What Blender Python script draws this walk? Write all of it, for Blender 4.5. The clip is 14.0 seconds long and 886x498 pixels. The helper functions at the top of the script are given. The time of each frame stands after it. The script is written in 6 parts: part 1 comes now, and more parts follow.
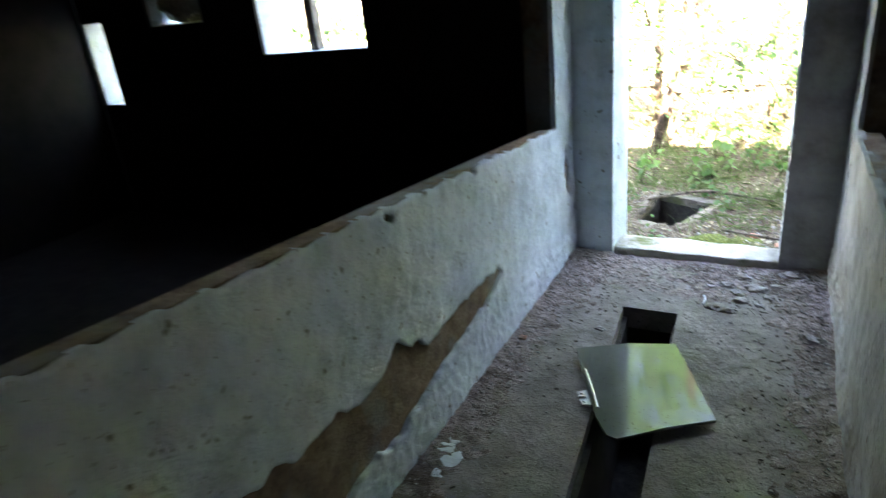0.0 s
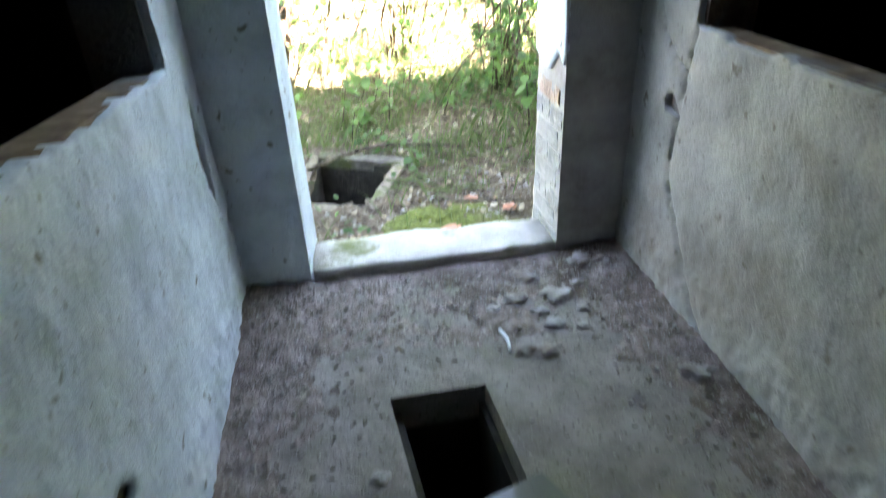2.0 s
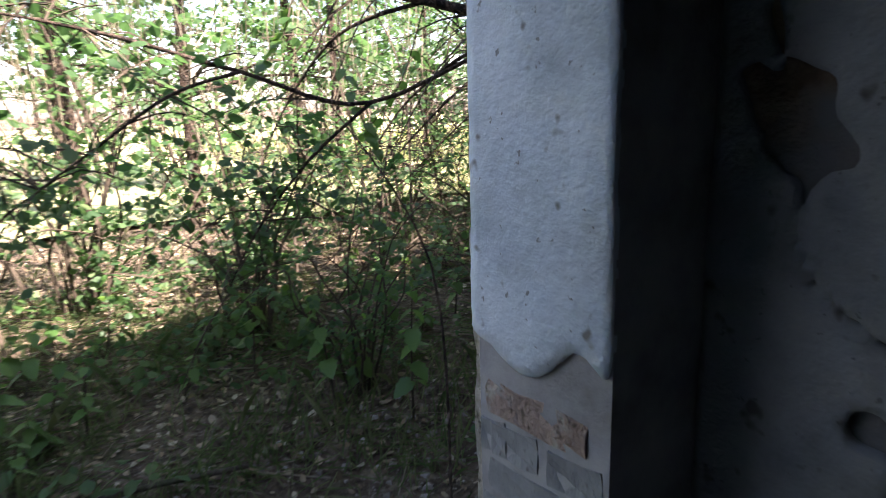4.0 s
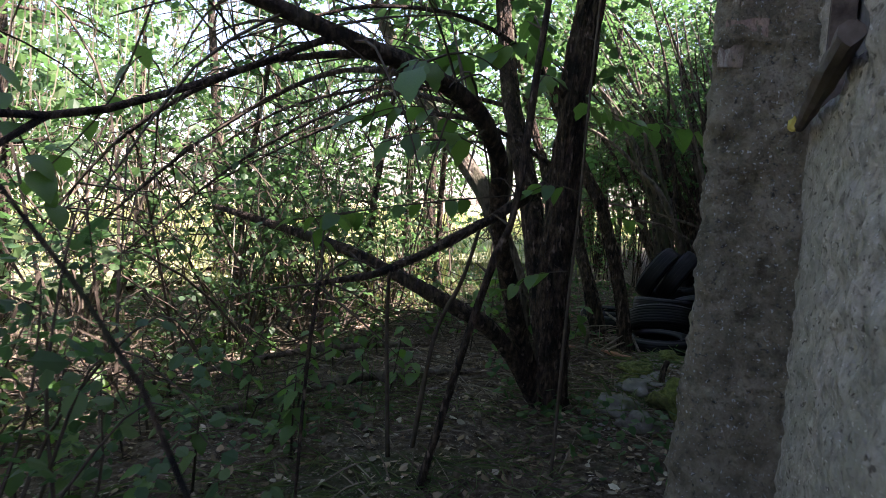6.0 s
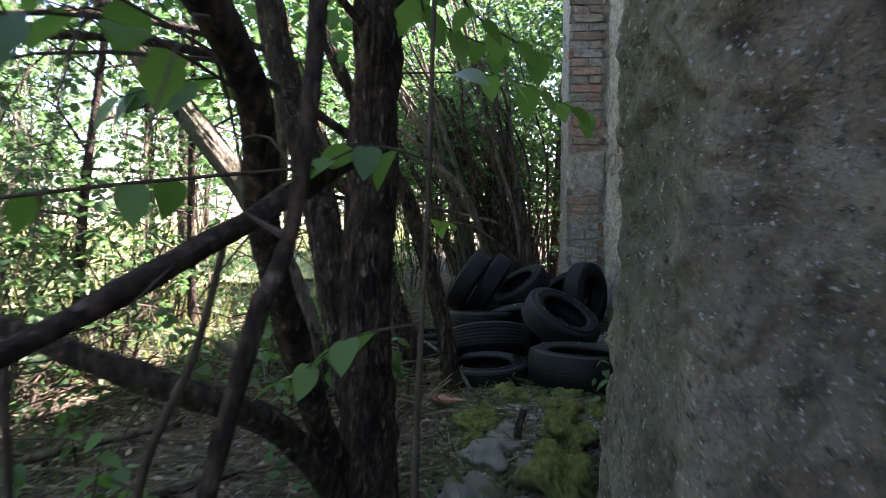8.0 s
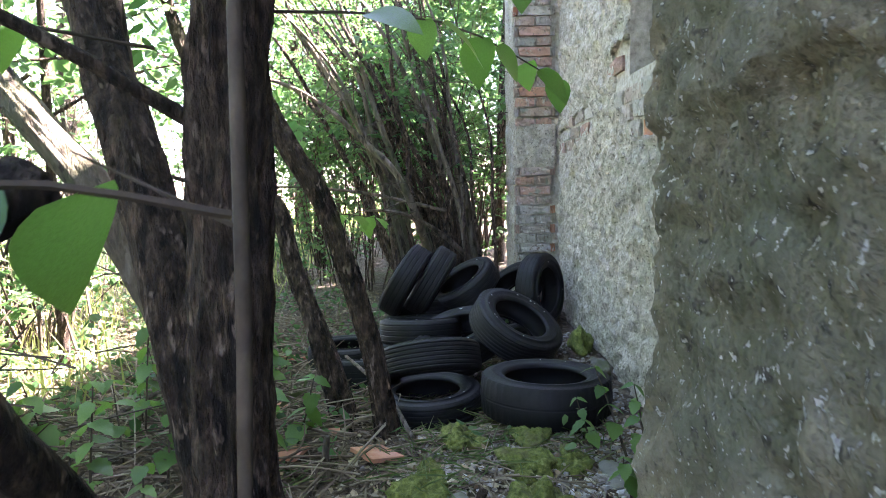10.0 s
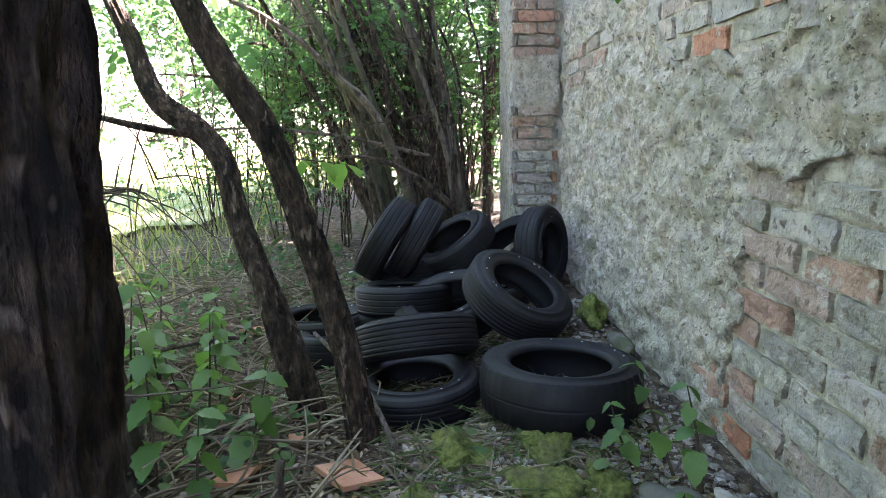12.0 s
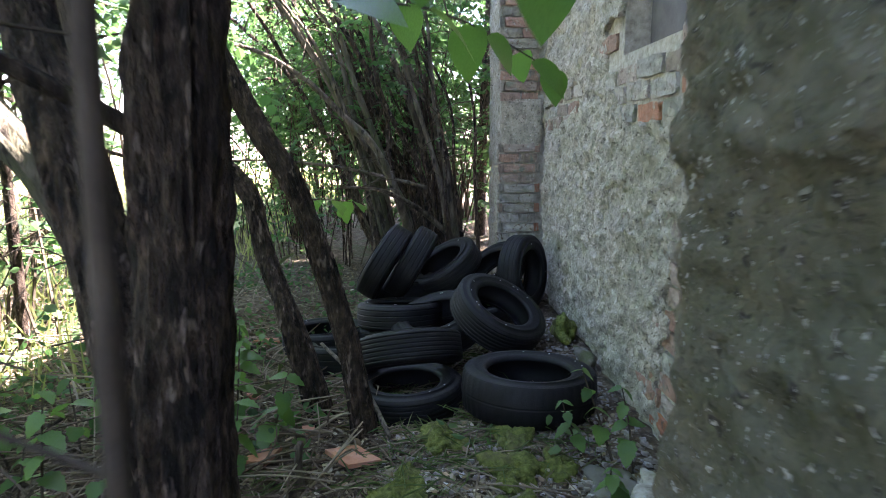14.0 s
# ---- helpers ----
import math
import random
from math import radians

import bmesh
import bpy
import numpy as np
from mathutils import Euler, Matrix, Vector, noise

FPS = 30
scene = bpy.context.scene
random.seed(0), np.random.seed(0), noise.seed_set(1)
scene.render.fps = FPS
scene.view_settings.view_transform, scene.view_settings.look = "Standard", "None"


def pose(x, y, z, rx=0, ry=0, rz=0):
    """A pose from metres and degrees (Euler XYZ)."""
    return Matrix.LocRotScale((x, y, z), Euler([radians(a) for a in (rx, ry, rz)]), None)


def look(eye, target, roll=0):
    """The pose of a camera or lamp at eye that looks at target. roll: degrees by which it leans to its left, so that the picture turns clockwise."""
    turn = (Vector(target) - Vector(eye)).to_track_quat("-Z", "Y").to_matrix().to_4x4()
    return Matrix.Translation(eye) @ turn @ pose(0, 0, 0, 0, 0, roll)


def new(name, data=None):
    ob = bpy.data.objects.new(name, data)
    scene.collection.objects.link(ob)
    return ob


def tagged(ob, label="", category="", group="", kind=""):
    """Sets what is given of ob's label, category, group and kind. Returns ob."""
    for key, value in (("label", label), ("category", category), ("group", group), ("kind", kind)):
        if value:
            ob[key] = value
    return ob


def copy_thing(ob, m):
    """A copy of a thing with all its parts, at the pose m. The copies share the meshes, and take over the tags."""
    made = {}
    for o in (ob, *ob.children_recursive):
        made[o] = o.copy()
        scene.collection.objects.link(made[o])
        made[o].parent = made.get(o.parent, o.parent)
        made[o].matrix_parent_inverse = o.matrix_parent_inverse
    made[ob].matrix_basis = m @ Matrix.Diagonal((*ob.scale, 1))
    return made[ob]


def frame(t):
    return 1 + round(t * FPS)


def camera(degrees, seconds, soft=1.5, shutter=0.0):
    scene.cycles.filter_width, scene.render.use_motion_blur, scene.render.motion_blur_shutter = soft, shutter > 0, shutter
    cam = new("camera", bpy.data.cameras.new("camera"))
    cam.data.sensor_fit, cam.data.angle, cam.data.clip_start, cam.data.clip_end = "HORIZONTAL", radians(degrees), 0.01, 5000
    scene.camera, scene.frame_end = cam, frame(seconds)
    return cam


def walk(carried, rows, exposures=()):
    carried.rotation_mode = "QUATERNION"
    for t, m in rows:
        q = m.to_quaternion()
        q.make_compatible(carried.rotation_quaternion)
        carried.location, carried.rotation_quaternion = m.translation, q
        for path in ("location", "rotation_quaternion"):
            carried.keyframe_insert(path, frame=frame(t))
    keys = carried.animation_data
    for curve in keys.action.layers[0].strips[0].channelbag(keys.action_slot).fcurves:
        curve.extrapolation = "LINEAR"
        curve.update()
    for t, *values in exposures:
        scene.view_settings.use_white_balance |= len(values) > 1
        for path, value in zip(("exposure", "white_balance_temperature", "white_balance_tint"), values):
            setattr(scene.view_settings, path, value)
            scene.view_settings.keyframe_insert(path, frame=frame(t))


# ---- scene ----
# ---- camera and walk ----
cam = camera(71.0, 14.0, soft=0.9, shutter=0.3)
PATH = [
    (0, (0.393, -3.558, 1.622), (-0.531, -1.959, 0.854), -6.4),
    (0.5, (0.120, -3.081, 1.344), (-0.397, -1.403, 0.387), -5.1),
    (1, (-0.062, -2.691, 1.272), (-0.330, -1.160, 0.014), -3.6),
    (1.5, (-0.142, -2.323, 1.245), (-0.156, -0.879, -0.139), -5.1),
    (2, (-0.286, -1.926, 1.209), (-0.015, -0.216, 0.206), -2.7),
    (2.5, (-0.300, -1.563, 1.158), (0.165, 0.259, 0.479), -3.6),
    (3, (-0.289, -1.134, 1.149), (0.470, 0.604, 0.514), -2.9),
    (3.2, (-0.309, -1.023, 1.155), (0.511, 0.708, 0.578), -3.5),
    (5.3, (0.156, 0.297, 0.960), (1.919, 1.219, 0.756), 3.8),
    (5.5, (0.241, 0.348, 0.967), (2.028, 1.230, 0.791), 3.9),
    (6, (0.404, 0.448, 0.966), (2.195, 1.321, 0.791), 2.8),
    (6.5, (0.650, 0.521, 0.935), (2.490, 1.286, 0.770), 1.7),
    (7, (0.832, 0.687, 0.915), (2.770, 1.181, 0.850), 0.6),
    (7.5, (1.046, 0.788, 0.909), (3.017, 1.099, 0.781), 1.2),
    (8, (1.591, 0.880, 0.913), (3.576, 1.085, 0.781), 0.2),
    (8.5, (2.086, 0.865, 0.872), (4.081, 0.986, 0.786), 1.3),
    (8.7, (2.140, 0.850, 0.881), (4.135, 0.952, 0.782), 0.4),
    (10.8, (2.677, 0.922, 1.063), (4.655, 0.913, 0.768), -1.0),
    (11, (2.785, 0.912, 1.037), (4.758, 0.912, 0.707), -0.9),
    (11.5, (2.966, 0.927, 0.979), (4.928, 0.887, 0.591), -1.2),
    (12, (3.014, 0.934, 0.976), (4.975, 0.890, 0.584), -1.1),
    (12.5, (3.009, 0.942, 0.976), (4.969, 0.895, 0.579), -0.7),
    (13, (3.008, 0.944, 0.978), (4.966, 0.893, 0.577), -0.3),
    (13.5, (2.884, 0.931, 1.018), (4.853, 0.876, 0.667), -0.5),
    (14, (2.537, 0.909, 1.116), (4.507, 0.855, 0.775), -0.2),
]
walk(cam, [(t, look(e, g, r)) for t, e, g, r in PATH],
     [(0.0, 6.7, 7800, 24), (1.5, 6.8, 7800, 24), (2.0, 6.4, 7900, 22), (2.5, 5.4, 7900, 22), (3.0, 3.95, 7600, 23), (3.2, 3.7, 7400, 24), (5.3, 3.1, 6600, 31), (7.0, 3.0, 6500, 31), (7.5, 3.2, 6500, 31), (8.0, 3.85, 6500, 31), (8.7, 4.6, 6500, 31), (10.8, 5.25, 6700, 31), (13.0, 5.25, 6700, 31), (13.5, 5.0, 6650, 30), (14.0, 4.65, 6550, 30)])

# ---- world and sun ----
SUN_EL, SUN_AZ = radians(54), radians(160)
world = bpy.data.worlds.new("world")
scene.world = world
world.use_nodes = True
wn = world.node_tree.nodes
sky = wn.new("ShaderNodeTexSky")
sky.sky_type, sky.sun_disc, sky.sun_elevation, sky.sun_rotation = "NISHITA", False, SUN_EL, SUN_AZ
world.node_tree.links.new(sky.outputs[0], wn["Background"].inputs[0])
wn["Background"].inputs[1].default_value = 0.07
sun = new("sun", bpy.data.lights.new("sun", "SUN"))
sun.data.energy, sun.data.angle, sun.data.color = 5.0, radians(1.0), (1, 0.95, 0.86)
sun.matrix_world = look((math.sin(SUN_AZ) * 10, math.cos(SUN_AZ) * 10, 10 * math.tan(SUN_EL)), (0, 0, 0))

# ---- materials ----


def mat(name, stops, scale=4.0, rough=0.9, bump=0.4, bump_scale=60.0, dist=0.01, stain=None, stain_scale=0.9, stain_at=(0.5, 0.62),
        stretch=(1, 1, 1), metal=0.0, specks=(), island=False, per_object=False, spec=0.3, translucent=None, mid_bump=0.0):
    """Grain of the given colours, a stain colour in large patches, and fine relief."""
    m = bpy.data.materials.new(name)
    m.use_nodes = True
    nt = m.node_tree
    n, link = nt.nodes, nt.links.new
    bsdf = n["Principled BSDF"]
    co = n.new("ShaderNodeTexCoord")
    mp = n.new("ShaderNodeMapping")
    mp.inputs["Scale"].default_value = stretch
    link(co.outputs["Object"], mp.inputs[0])
    if per_object:
        far_off = n.new("ShaderNodeMath")
        far_off.operation = "MULTIPLY"
        far_off.inputs[1].default_value = 40.0
        link(n.new("ShaderNodeObjectInfo").outputs["Random"], far_off.inputs[0])
        link(far_off.outputs[0], mp.inputs["Location"])

    def grain(s, detail):
        t = n.new("ShaderNodeTexNoise")
        t.inputs["Scale"].default_value, t.inputs["Detail"].default_value, t.inputs["Roughness"].default_value = s, detail, 0.65
        link(mp.outputs[0], t.inputs["Vector"])
        return t.outputs["Fac"]

    def ramp(source, points):
        r = n.new("ShaderNodeValToRGB")
        while len(r.color_ramp.elements) < len(points):
            r.color_ramp.elements.new(0.5)
        for e, (p, c) in zip(r.color_ramp.elements, points):
            e.position, e.color = p, (*c, 1)
        link(source, r.inputs[0])
        return r.outputs[0]

    def mix(fac, a, b, how="MIX"):
        x = n.new("ShaderNodeMix")
        x.data_type, x.blend_type = "RGBA", how
        link(fac, x.inputs["Factor"]) if not isinstance(fac, float) else None
        if isinstance(fac, float):
            x.inputs["Factor"].default_value = fac
        for source, socket in ((a, x.inputs[6]), (b, x.inputs[7])):
            link(source, socket) if not isinstance(source, tuple) else None
            if isinstance(source, tuple):
                socket.default_value = (*source, 1)
        return x.outputs[2]

    span = [(0.3 + 0.4 * i / max(1, len(stops) - 1), c) for i, c in enumerate(stops)]
    if island or per_object:
        src = n.new("ShaderNodeNewGeometry").outputs["Random Per Island"] if island else n.new("ShaderNodeObjectInfo").outputs["Random"]
        col = ramp(src, [(i / max(1, len(stops) - 1), c) for i, c in enumerate(stops)])
        col = mix(0.55, col, ramp(grain(scale, 6), [(0.3, (0.45, 0.45, 0.45)), (0.7, (1.25, 1.25, 1.25))]), "MULTIPLY")
    else:
        col = ramp(grain(scale, 8), span)
    if stain:
        col = mix(ramp(grain(stain_scale, 5), [(stain_at[0], (0, 0, 0)), (stain_at[1], (1, 1, 1))]), col, stain)
    for speck_scale, lo, hi, tone in specks:
        col = mix(ramp(grain(speck_scale, 2), [(lo, (0, 0, 0)), (hi, (1, 1, 1))]), col, tone)
    link(col, bsdf.inputs["Base Color"])
    bsdf.inputs["Roughness"].default_value, bsdf.inputs["Metallic"].default_value = rough, metal
    bsdf.inputs["Specular IOR Level"].default_value = spec
    if bump:
        b = n.new("ShaderNodeBump")
        b.inputs["Strength"].default_value, b.inputs["Distance"].default_value = bump, dist
        link(grain(bump_scale, 8), b.inputs["Height"])
        if mid_bump:
            b2 = n.new("ShaderNodeBump")
            b2.inputs["Strength"].default_value, b2.inputs["Distance"].default_value = mid_bump, dist * 3
            link(grain(bump_scale / 5, 4), b2.inputs["Height"])
            link(b2.outputs[0], b.inputs["Normal"])
        link(b.outputs[0], bsdf.inputs["Normal"])
    if translucent:
        tr = n.new("ShaderNodeBsdfTranslucent")
        link(mix(0.5, col, translucent, "MIX"), tr.inputs[0])
        sh = n.new("ShaderNodeMixShader")
        sh.inputs[0].default_value = 0.5
        link(bsdf.outputs[0], sh.inputs[1])
        link(tr.outputs[0], sh.inputs[2])
        link(sh.outputs[0], n["Material Output"].inputs[0])
    return m


ROUGHCAST = mat("roughcast", [(0.2, 0.175, 0.138), (0.43, 0.385, 0.315), (0.6, 0.545, 0.46)], 24, 0.95, 1.0, 34, 0.035, (0.33, 0.31, 0.245), 1.6, (0.5, 0.75), mid_bump=0.8, specks=((60, 0.6, 0.68, (0.16, 0.14, 0.11)), (90, 0.65, 0.7, (0.66, 0.62, 0.55))))
DARKCAST = mat("weathered_roughcast", [(0.09, 0.076, 0.05), (0.245, 0.208, 0.15), (0.375, 0.33, 0.25)], 9, 0.95, 1.0, 60, 0.03, (0.15, 0.148, 0.105), 1.1, (0.5, 0.7), mid_bump=1.0, specks=((40, 0.61, 0.69, (0.075, 0.07, 0.058)), (80, 0.63, 0.68, (0.5, 0.49, 0.46))))
LIMEWASH = mat("blue_white_limewash", [(0.36, 0.42, 0.46), (0.54, 0.61, 0.66), (0.64, 0.70, 0.75)], 5, 0.85, 0.45, 70, 0.008, (0.42, 0.45, 0.465), 1.5, (0.55, 0.75), mid_bump=0.4, specks=((16, 0.66, 0.72, (0.2, 0.19, 0.17)), (48, 0.67, 0.72, (0.25, 0.26, 0.26))))
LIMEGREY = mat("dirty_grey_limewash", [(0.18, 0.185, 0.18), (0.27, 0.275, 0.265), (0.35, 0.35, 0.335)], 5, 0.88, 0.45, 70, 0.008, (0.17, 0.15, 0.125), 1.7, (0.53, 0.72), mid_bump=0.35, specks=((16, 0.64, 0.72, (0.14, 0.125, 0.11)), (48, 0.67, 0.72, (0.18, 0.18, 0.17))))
GREYWASH = mat("grey_plaster", [(0.20, 0.19, 0.18), (0.33, 0.32, 0.31), (0.42, 0.41, 0.39)], 5, 0.9, 0.5, 60, 0.008, (0.16, 0.14, 0.12), 2.0, (0.5, 0.7))
LOAM = mat("brown_loam_plaster", [(0.08, 0.055, 0.036), (0.18, 0.12, 0.075), (0.28, 0.215, 0.15)], 13, 0.95, 0.8, 50, 0.012, (0.19, 0.187, 0.18), 1.3, (0.47, 0.54))
# Near-black masonry: the shade down in channel and pit is painted in.
PITSHADE = mat("shade_black_masonry", [(0.012, 0.011, 0.009), (0.03, 0.027, 0.022), (0.055, 0.05, 0.04)], 14, 0.8, 0.8, 50, 0.012)
CONCRETE = mat("floor_concrete", [(0.13, 0.11, 0.098), (0.225, 0.198, 0.18), (0.31, 0.28, 0.26)], 6, 0.9, 0.6, 80, 0.008, (0.15, 0.155, 0.085), 1.9, (0.54, 0.72), mid_bump=0.5, specks=((60, 0.62, 0.68, (0.09, 0.075, 0.06)), (110, 0.66, 0.7, (0.4, 0.38, 0.35))))
SILL = mat("sill_concrete", [(0.3, 0.28, 0.25), (0.5, 0.475, 0.435)], 7, 0.9, 0.6, 60, 0.008, (0.13, 0.14, 0.06), 3.0, (0.52, 0.64), mid_bump=0.6)
# Near-black base that puts the darkness of the unlit rooms into the colour.
SHADEDARK = mat("room_shade_dark", [(0.012, 0.011, 0.010), (0.032, 0.028, 0.025)], 6, 0.95, 0.4, 40, 0.006)
BRICK = mat("weathered_brick", [(0.40, 0.37, 0.33), (0.30, 0.28, 0.25), (0.37, 0.25, 0.20), (0.43, 0.40, 0.36), (0.33, 0.31, 0.27), (0.36, 0.21, 0.16), (0.27, 0.26, 0.22), (0.42, 0.38, 0.33), (0.45, 0.17, 0.09), (0.35, 0.3, 0.25), (0.42, 0.24, 0.18), (0.4, 0.38, 0.35)], 11, 0.95, 1.0, 70, 0.012, (0.45, 0.415, 0.36), 13.0, (0.56, 0.66), per_object=True, mid_bump=1.0, specks=((30, 0.6, 0.68, (0.17, 0.13, 0.1)), (9, 0.6, 0.72, (0.2, 0.2, 0.16))))
MORTAR = mat("sandy_mortar", [(0.24, 0.21, 0.165), (0.4, 0.365, 0.305), (0.52, 0.48, 0.41)], 26, 0.95, 1.0, 60, 0.012, mid_bump=0.8)
RUBBER = mat("old_rubber", [(0.004, 0.004, 0.0045), (0.007, 0.007, 0.008), (0.012, 0.012, 0.0135)], 7, 0.6, 0.5, 160, 0.003, (0.013, 0.0125, 0.0115), 3.0, (0.58, 0.75), spec=0.22)
BARK = mat("dark_bark", [(0.006, 0.0045, 0.0035), (0.055, 0.037, 0.026), (0.16, 0.112, 0.08)], 42, 0.95, 1.0, 75, 0.03, (0.055, 0.056, 0.03), 2.6, (0.55, 0.68), stretch=(1, 1, 0.4), mid_bump=1.0, specks=((16, 0.55, 0.64, (0.014, 0.010, 0.008)), (30, 0.62, 0.7, (0.22, 0.165, 0.13))))
PALEBARK = mat("pale_bark", [(0.045, 0.036, 0.028), (0.11, 0.088, 0.066), (0.19, 0.16, 0.125)], 18, 0.95, 1.0, 60, 0.02, (0.06, 0.068, 0.035), 2.0, (0.5, 0.66), stretch=(1, 1, 0.3), mid_bump=0.8, specks=((14, 0.58, 0.66, (0.03, 0.024, 0.018)),))
TWIG = mat("twig_bark", [(0.035, 0.026, 0.018), (0.09, 0.07, 0.05)], 20, 0.9, 0.3, 60, 0.004)
SOIL = mat("forest_soil", [(0.025, 0.018, 0.012), (0.095, 0.068, 0.046), (0.24, 0.19, 0.135)], 16, 0.97, 1.0, 45, 0.03, (0.07, 0.078, 0.035), 0.9, (0.56, 0.66), mid_bump=1.0, specks=((55, 0.6, 0.66, (0.22, 0.19, 0.15)),))
MOSS = mat("moss", [(0.035, 0.043, 0.01), (0.095, 0.115, 0.024), (0.19, 0.2, 0.055)], 40, 0.97, 1.0, 120, 0.012, (0.09, 0.075, 0.04), 4.0, (0.52, 0.65))
TILE = mat("red_clay_tile", [(0.30, 0.12, 0.07), (0.44, 0.20, 0.13), (0.5, 0.27, 0.19)], 10, 0.9, 0.4, 60, 0.004, (0.2, 0.17, 0.14), 5.0, (0.58, 0.7))
DARKSTONE = mat("dark_damp_stone", [(0.05, 0.045, 0.038), (0.11, 0.1, 0.085), (0.17, 0.155, 0.13)], 15, 0.95, 0.8, 50, 0.01, (0.06, 0.07, 0.025), 4.0, (0.48, 0.62))
STONE = mat("rubble_stone", [(0.1, 0.095, 0.08), (0.2, 0.185, 0.16), (0.3, 0.28, 0.25)], 15, 0.95, 0.6, 60, 0.006, (0.08, 0.085, 0.04), 4.0, (0.55, 0.68), island=True)
DEBRIS = mat("loose_debris", [(0.15, 0.125, 0.105), (0.25, 0.22, 0.195), (0.34, 0.31, 0.28), (0.2, 0.17, 0.15), (0.42, 0.4, 0.38)], 20, 0.95, 0.3, 60, 0.004, island=True)
LITTER = mat("leaf_litter", [(0.1, 0.07, 0.04), (0.24, 0.17, 0.1), (0.36, 0.29, 0.19), (0.07, 0.05, 0.03), (0.48, 0.42, 0.31)], 9, 0.85, 0.0, island=True)
LEAF = mat("leaf_green", [(0.028, 0.07, 0.028), (0.046, 0.1, 0.038), (0.075, 0.135, 0.05), (0.115, 0.17, 0.065)], 3, 0.5, 0.0, island=True, translucent=(0.105, 0.25, 0.065))
BIGLEAF = mat("broad_leaf", [(0.045, 0.11, 0.03), (0.075, 0.175, 0.045), (0.13, 0.24, 0.065)], 30, 0.4, 0.3, 40, 0.003, per_object=True, translucent=(0.17, 0.34, 0.04), spec=0.5)
GRASS = mat("grass", [(0.045, 0.085, 0.03), (0.09, 0.125, 0.05), (0.2, 0.19, 0.1), (0.06, 0.11, 0.04)], 3, 0.7, 0.0, island=True, translucent=(0.16, 0.26, 0.08))
PANEL = mat("enamelled_sheet", [(0.12, 0.126, 0.112), (0.17, 0.177, 0.16)], 3, 0.05, 0.03, 6, 0.004, (0.2, 0.195, 0.165), 2.5, (0.55, 0.75), spec=0.2, specks=((70, 0.66, 0.7, (0.1, 0.095, 0.08)),))
METAL = mat("dull_zinc", [(0.35, 0.35, 0.34), (0.55, 0.55, 0.53)], 30, 0.5, 0.2, 80, 0.002, metal=0.8)
WOOD = mat("grey_old_wood", [(0.07, 0.055, 0.045), (0.16, 0.135, 0.115), (0.24, 0.21, 0.185)], 10, 0.9, 0.6, 40, 0.006, stretch=(0.3, 1, 1))
DARKWOOD = mat("dark_old_wood", [(0.035, 0.026, 0.021), (0.085, 0.066, 0.055), (0.14, 0.115, 0.1)], 14, 0.9, 0.7, 40, 0.006, stretch=(0.3, 1, 1))
BOARD = mat("purple_grey_board", [(0.075, 0.068, 0.07), (0.14, 0.128, 0.13)], 6, 0.85, 0.4, 50, 0.004)
PAPER = mat("white_scrap", [(0.6, 0.62, 0.66), (0.75, 0.76, 0.78)], 10, 0.8, 0.2, 30, 0.003)

# ---- helpers ----
rnd = random.Random(7)


def mesh_of(bm, name, m, smooth=False):
    me = bpy.data.meshes.new(name)
    bm.normal_update()
    bm.to_mesh(me)
    bm.free()
    me.materials.append(m)
    if smooth:
        me.polygons.foreach_set("use_smooth", [True] * len(me.polygons))
    return me


def thing(name, base, label, category, group="", kind=""):
    ob = new(name)
    ob.empty_display_size = 0.1
    ob.location = base
    return tagged(ob, label, category, group, kind)


def base_of(ob):
    v = Vector((0, 0, 0))
    while ob is not None:
        v += ob.location
        ob = ob.parent
    return v


def part(name, bm, m, parent, label="", smooth=False):
    """Links a bmesh, given in world metres, as one mesh under a thing or a part."""
    bmesh.ops.translate(bm, verts=bm.verts, vec=-base_of(parent))
    ob = new(name, mesh_of(bm, name, m, smooth))
    ob.parent = parent
    return tagged(ob, label)


def single(name, bm, m, label, category, group="", kind="", smooth=False):
    return tagged(new(name, mesh_of(bm, name, m, smooth)), label, category, group, kind)


def add_box(bm, x0, x1, y0, y1, z0, z1):
    bmesh.ops.create_cube(bm, size=1, matrix=Matrix.Translation(((x0 + x1) / 2, (y0 + y1) / 2, (z0 + z1) / 2)) @ Matrix.Diagonal((x1 - x0, y1 - y0, z1 - z0, 1)))
    return bm


def boxes(*rows):
    bm = bmesh.new()
    for r in rows:
        add_box(bm, *r)
    return bm


def prism(bm, poly, z0, z1):
    low = [bm.verts.new((x, y, z0)) for x, y in poly]
    top = [bm.verts.new((x, y, z1)) for x, y in poly]
    bm.faces.new(top)
    bm.faces.new(low[::-1])
    for i in range(len(poly)):
        j = (i + 1) % len(poly)
        bm.faces.new((low[i], low[j], top[j], top[i]))
    bmesh.ops.recalc_face_normals(bm, faces=bm.faces)
    return bm


def fbm(x, y, z, octaves=4):
    return noise.fractal((x, y, z), 1.0, 2.0, octaves)


def inside(poly, u, v):
    hit = False
    for (a, b), (c, d) in zip(poly, poly[1:] + poly[:1]):
        if (b > v) != (d > v) and u < (c - a) * (v - b) / (d - b) + a:
            hit = not hit
    return hit


